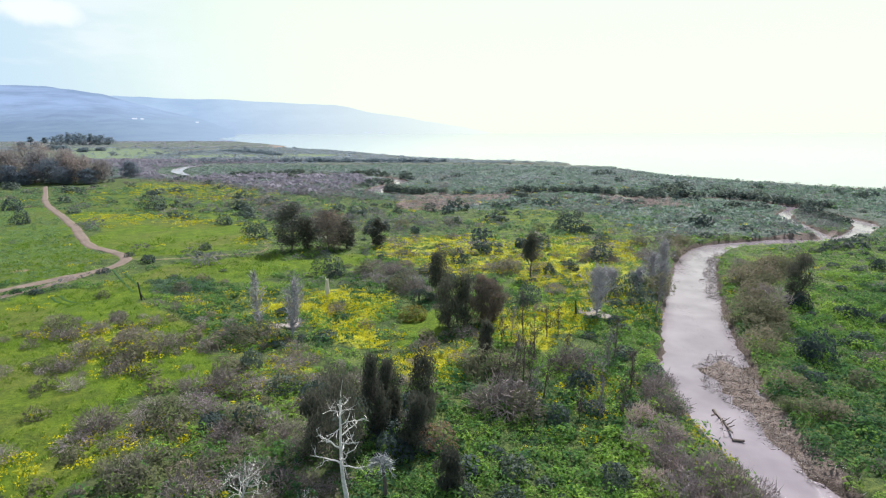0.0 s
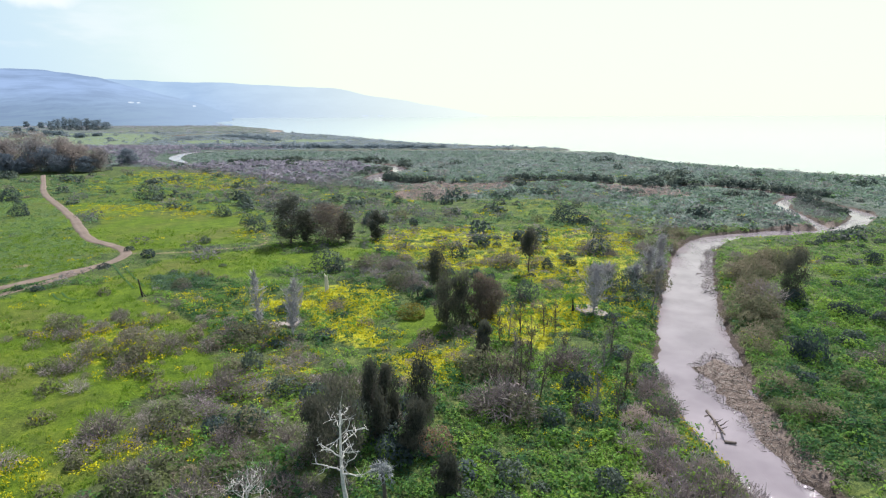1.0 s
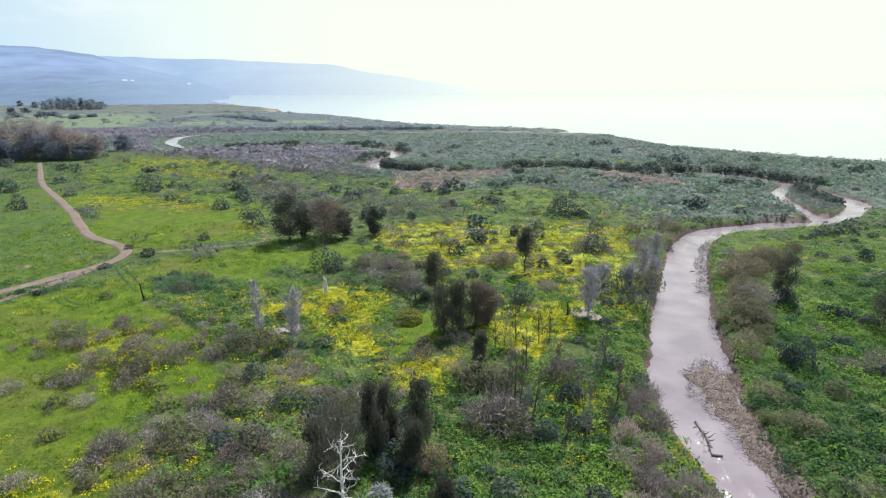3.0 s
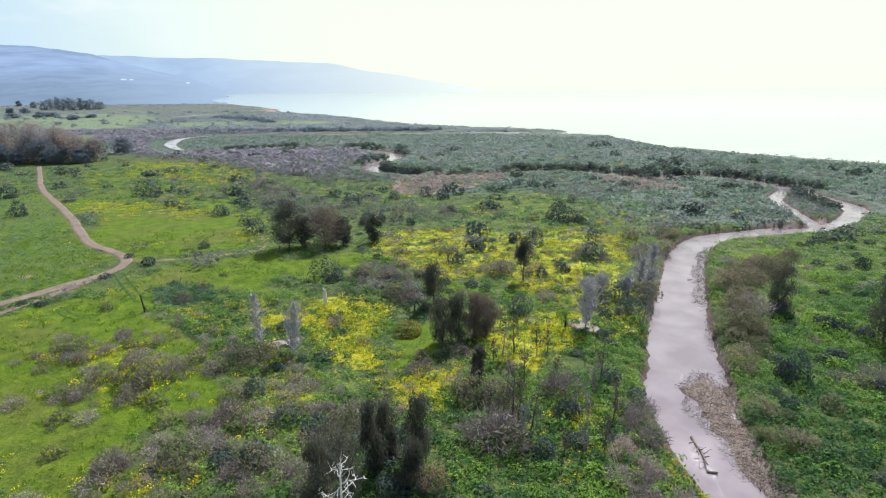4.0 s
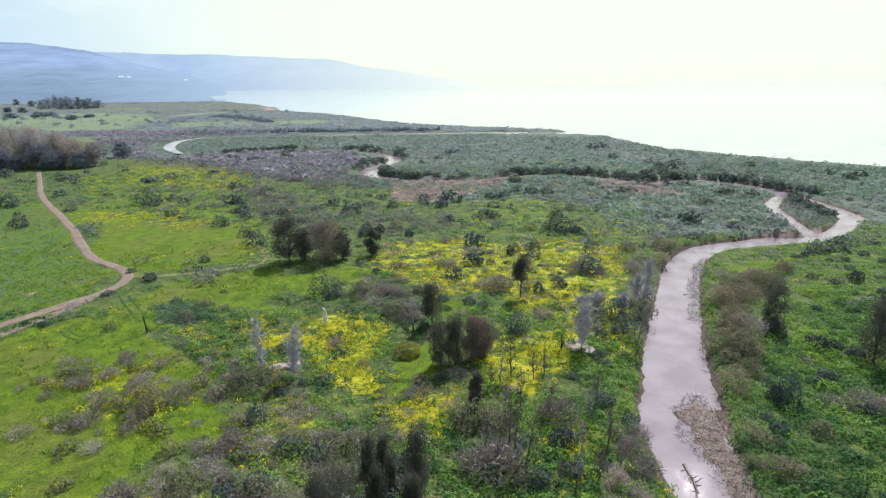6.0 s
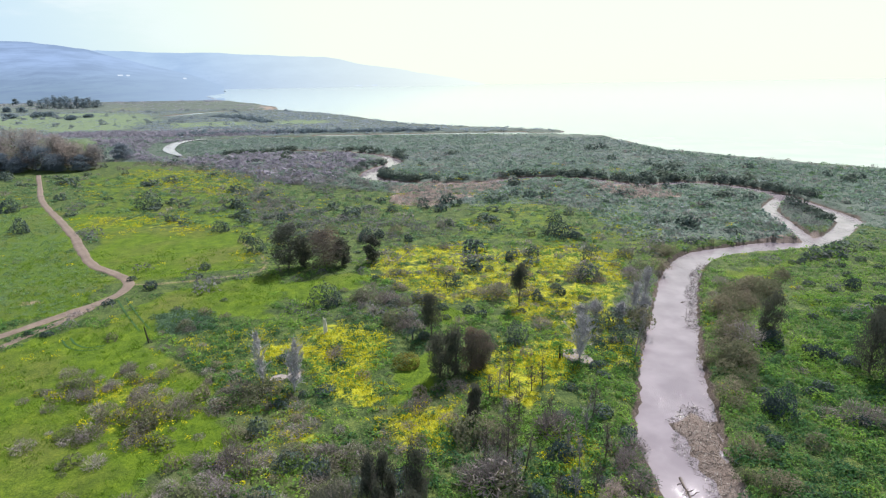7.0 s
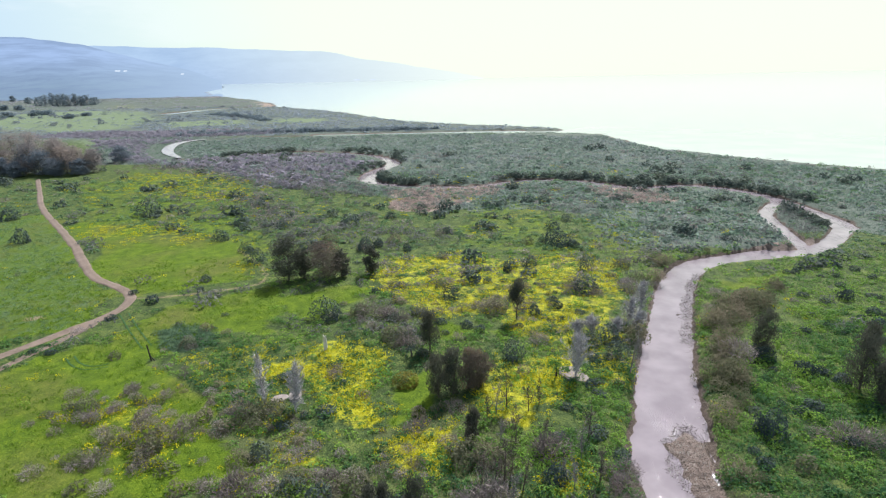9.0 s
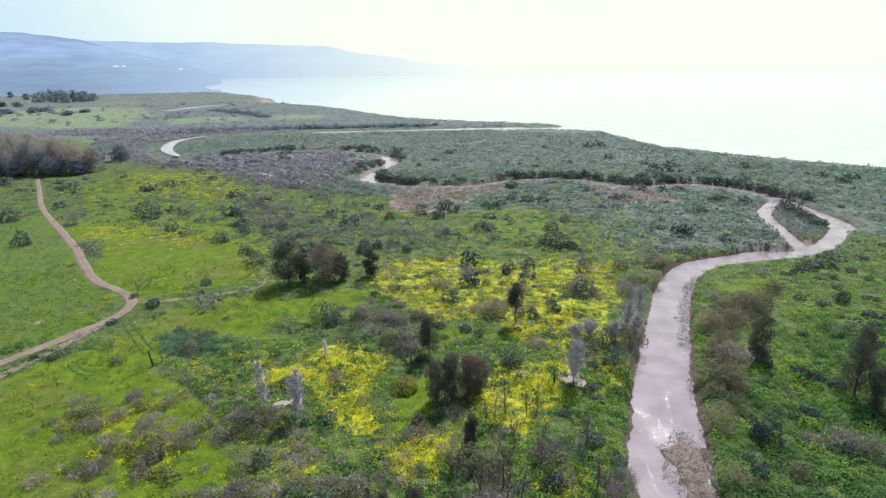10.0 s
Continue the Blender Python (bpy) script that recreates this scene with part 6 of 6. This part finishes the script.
# ---- ruined slabs, post and stump ----
def slab(px, py, pieces, label):
    """Broken concrete pieces that lie tilted on the ground."""
    ob = base("concrete_slab", px, py, label, "slab")
    for k, (dx, dy, w, d, h, turn, tip) in enumerate(pieces):
        rng = np.random.default_rng(720 + k)
        bm = bmesh.new()
        n = 7
        ring = [(w * math.cos(6.283 * i / n + 0.3) * rng.uniform(0.8, 1.15), d * math.sin(6.283 * i / n + 0.3) * rng.uniform(0.8, 1.15), h) for i in range(n)]
        face = bm.faces.new([bm.verts.new(v) for v in ring])
        out = bmesh.ops.extrude_face_region(bm, geom=[face])
        bmesh.ops.translate(bm, vec=(0, 0, -h - 0.25), verts=[v for v in out["geom"] if isinstance(v, bmesh.types.BMVert)])
        bmesh.ops.bevel(bm, geom=list(bm.edges), offset=0.05, segments=1, affect="EDGES")
        bmesh.ops.recalc_face_normals(bm, faces=bm.faces)
        me = bpy.data.meshes.new("slab_piece")
        bm.to_mesh(me)
        bm.free()
        me.materials.append(M_CONCRETE)
        piece = new("slab_piece", me)
        piece.parent = ob
        piece.matrix_basis = pose(dx, dy, 0.12, tip, 0, turn)
    return ob


for px, py in [(26.2, 96.9)]:
    slab(px, py, [(0, 0, 2.5, 2.6, 0.35, 20, 3), (1.5, -1.9, 1.7, 1.4, 0.25, 60, -4)], "pale broken concrete slab under a dead tree")
for px, py in [(-26.3, 91.2)]:
    slab(px, py, [(-1.4, -0.2, 1.7, 1.1, 0.35, 30, 6), (1.0, 0.6, 1.8, 1.3, 0.28, 75, -3)], "grey broken concrete slab among bare trees")


def post(px, py, height, lean):
    ob = base("wooden_post", px, py, "black leaning wooden post in the meadow", "post")
    top = np.array([lean, 0.1, height])
    s = np.linspace(0, 1, 6)[:, None]
    part("pole", tube(top * s + np.array([0, 0, -0.2]), np.linspace(0.17, 0.13, 6), 8), M_BLACKWOOD, ob)
    part("brace", tube(np.array([0.8, -0.1, -0.1]) * (1 - s) + top * 0.35 * s, np.full(6, 0.08), 6), M_BLACKWOOD, ob)


for px, py, h in [(-58.3, 106.8, 3.8)]:
    post(px, py, h, -0.5)


def stump(px, py, height):
    rng = np.random.default_rng(740)
    ob = base("tree_stump", px, py, "tall pale broken tree stump among yellow flowers", "stump")
    p, r = limb(rng, (0, 0, -0.1), (0, 0, 1), height * 0.9, 0.48, 0.04, 6)
    stem = part("trunk", tube(p, r * 0.35 + 0.28, 10), M_DEADWOOD, ob)
    for k in range(3):
        ang = k * 2.1 + 0.4
        a = p[-1] + np.array([math.cos(ang) * 0.15, math.sin(ang) * 0.15, -0.1])
        lp, lr = limb(rng, a, (math.cos(ang) * 0.5, math.sin(ang) * 0.5, 1), height * (0.12 + 0.06 * k), 0.2, 0.1, 3)
        part("snag", tube(lp, lr, 6), M_DEADWOOD, stem)


for px, py, h in [(-22.9, 109.6, 3.9)]:
    stump(px, py, h)


# ---- driftwood in the river ----
def log(px, py, length, r, turn, seed, label, snags=5):
    rng = np.random.default_rng(seed)
    ob = new("driftwood_log")
    ob.matrix_world = pose(px, py, WATER + 0.05, 0, 0, turn)
    tagged(ob, label, "driftwood", "driftwood logs")
    p, rad = limb(rng, (-length / 2, 0, 0), (1, 0, 0.02), length, r, 0.07, 7)
    stem = part("trunk", tube(p, rad * 0.7 + r * 0.3, 8), M_DRIFT, ob)
    for k in range(snags):
        a = p[1 + k % 6]
        lp, lr = limb(rng, a, (0.7, rng.choice([-1, 1]) * rng.uniform(0.4, 1), rng.uniform(0.2, 0.7)), length * rng.uniform(0.15, 0.35), r * 0.45, 0.25, 4)
        part("branch", tube(lp, lr, 5), M_DRIFT, stem)


for k, (p, q) in enumerate(zip([(32.9, 64.4), (32.8, 63.0), (31.8, 57.6)], [(32.5, 58.4), (31.7, 58.2), (32.9, 57.2)])):
    span = math.hypot(q[0] - p[0], q[1] - p[1])
    log((p[0] + q[0]) / 2, (p[1] + q[1]) / 2, span * 1.05, (0.20, 0.10, 0.24)[k], math.degrees(math.atan2(q[1] - p[1], q[0] - p[0])), 751 + 3 * k, "dark wet driftwood log lying in the river", (6, 4, 2)[k])
for k, (px, py) in enumerate([(59.5, 127.0), (61.5, 145.1), (73.0, 147.8)]):
    log(px, py, 2.2, 0.14, 20 + 50 * k, 760 + k, "small driftwood log near the bank", 3)


def debris():
    """Sticks that lie and stand on the mud bars and along the foot of the right bank."""
    rng = np.random.default_rng(770)
    gx, gy = rng.uniform(25, 85, 80000), rng.uniform(40, 165, 80000)
    on = np.zeros(len(gx), bool)
    for b in BARS:
        on |= poly_distance(gx, gy, b) < 0.9 + (fbm(gx, gy, 3.0, 31) - 0.5) * 3
    right = smooth_line(RIVER_RIGHT, 1)
    on |= (line_distance(gx, gy, right) < 1.1) & (rng.random(len(gx)) < 0.35) & (gy < 140)
    x, y = gx[on], gy[on]
    z = np.maximum(ground_height(x, y), WATER) + 0.05
    p = np.column_stack([x, y, z])
    flat = rng.random(len(x)) < 0.75
    d = unit(rng.normal(size=p.shape) * np.where(flat[:, None], np.array([1, 1, 0.12]), np.array([0.35, 0.35, 1.0])))
    d[:, 2] = np.abs(d[:, 2])
    length = rng.uniform(0.3, 1.2, len(x))[:, None]
    shape = ribbons(rng, p, p + d * length, 0.026, 0.009)
    me = mesh_from("driftwood_sticks", *shape, M_DRIFT)
    tagged(new("driftwood_sticks", me), "dark sticks and dead stems stranded on the mud bars", "driftwood", kind="stuff")
    keep = rng.random(len(x)) < 0.5
    shape = ribbons(rng, p[keep], p[keep] + d[keep] * length[keep] * 0.8, 0.022, 0.01)
    tagged(new("pale_sticks", mesh_from("pale_sticks", *shape, M_DEADWOOD)), "pale bleached sticks stranded on the mud bars", "driftwood", kind="stuff")


debris()


# ---- a house half hidden in the grove ----
def house(px, py, w, d, h, turn):
    ob = base("house", px, py, "small whitewashed house half hidden by trees", "house")
    ob.rotation_euler = (0, 0, radians(turn))

    def block(name, x0, x1, y0, y1, z0, z1, mat, peak=0.0):
        bm = bmesh.new()
        low = [bm.verts.new(v) for v in ((x0, y0, z0), (x1, y0, z0), (x1, y1, z0), (x0, y1, z0))]
        if peak:
            a, b = bm.verts.new((x0, (y0 + y1) / 2, z0 + peak)), bm.verts.new((x1, (y0 + y1) / 2, z0 + peak))
            for q in ((0, 1, b, a), (2, 3, a, b)):
                bm.faces.new([low[q[0]], low[q[1]], q[2], q[3]])
            bm.faces.new([low[3], low[0], a])
            bm.faces.new([low[1], low[2], b])
            bm.faces.new(low[::-1])
        else:
            high = [bm.verts.new((v.co.x, v.co.y, z1)) for v in low]
            for i in range(4):
                bm.faces.new([low[i], low[(i + 1) % 4], high[(i + 1) % 4], high[i]])
            bm.faces.new(high)
            bm.faces.new(low[::-1])
        bmesh.ops.recalc_face_normals(bm, faces=bm.faces)
        me = bpy.data.meshes.new(name)
        bm.to_mesh(me)
        bm.free()
        me.materials.append(mat)
        k = new(name, me)
        k.parent = ob
        return k

    block("wall", -w / 2, w / 2, -d / 2, d / 2, -0.3, h, M_WHITEWALL)
    block("roof", -w / 2 - 0.4, w / 2 + 0.4, -d / 2 - 0.4, d / 2 + 0.4, h + 0.003, h, M_CONCRETE, 1.4)
    for s in (-0.28, 0.28):
        block("window", s * w - 0.5, s * w + 0.5, -d / 2 - 0.05, -d / 2 + 0.1, 1.0, 2.1, M_BLACKWOOD)


for k, (px, py) in enumerate([(-284.0, 388.8), (-271.3, 380.2)]):
    house(px, py, 9.0 - 3 * k, 6.0, 3.2, 15 - 20 * k)


# ---- wheel marks pressed into the meadow ----
def wheel_marks(line, gap):
    for side in (-gap / 2, gap / 2):
        pts = np.array(smooth_line(line, 3))
        d = unit(np.gradient(pts, axis=0))
        nrm = np.column_stack([-d[:, 1], d[:, 0]])
        mid = pts + nrm * side
        a, b2 = mid - nrm * 0.16, mid + nrm * 0.16
        lift = lambda q: np.column_stack([q, ground_height(q[:, 0], q[:, 1]) + 0.07])
        vv = np.concatenate([lift(a), lift(b2)])
        n = len(pts)
        k = np.arange(n - 1)
        me = mesh_from("wheel_mark", vv, np.stack([k, k + 1, k + 1 + n, k + n], -1), M_WEED, np.full(2 * n, 0.0))
        tagged(new("wheel_mark", me), "dark wheel mark pressed into the meadow grass", "wheel mark", kind="structure")


wheel_marks([(-77.0, 132.1), (-72.5, 126.0), (-67.2, 119.1), (-62.4, 113.3)], 1.9)
wheel_marks([(-76.7, 109.5), (-73.5, 105.8), (-69.7, 104.0), (-66.3, 105.2)], 1.5)

# the rust-red bush below the dark trees
for px, py, h in [(-0.6, 54.0, 3.5)]:
    ob = new("rusty_bush", mesh_from("rusty_bush", *leafy_dome(790, 1100, 1.0, 1.0, 0.058, 0.3), M_RUST, np.full(4400, 1.0)))
    ob.matrix_world = Matrix.LocRotScale((px, py, float(ground_height(px, py)) - 0.05), None, (h * 0.56, h * 0.56, h * 0.85))
    tagged(ob, "rust-red leafy bush among green brambles", "bush")

for px, py, h in [(-5.2, 94.4, 3.5)]:
    ob = new("flowering_bush", mesh_from("flowering_bush", *leafy_dome(795, 1100, 1.0, 1.0, 0.06, 0.3), M_OLIVE, np.full(4400, 0.5)))
    ob.matrix_world = Matrix.LocRotScale((px, py, float(ground_height(px, py)) - 0.05), None, (h * 0.74, h * 0.74, h * 0.72))
    tagged(ob, "rounded olive-brown bush with yellow tips in the meadow", "bush")
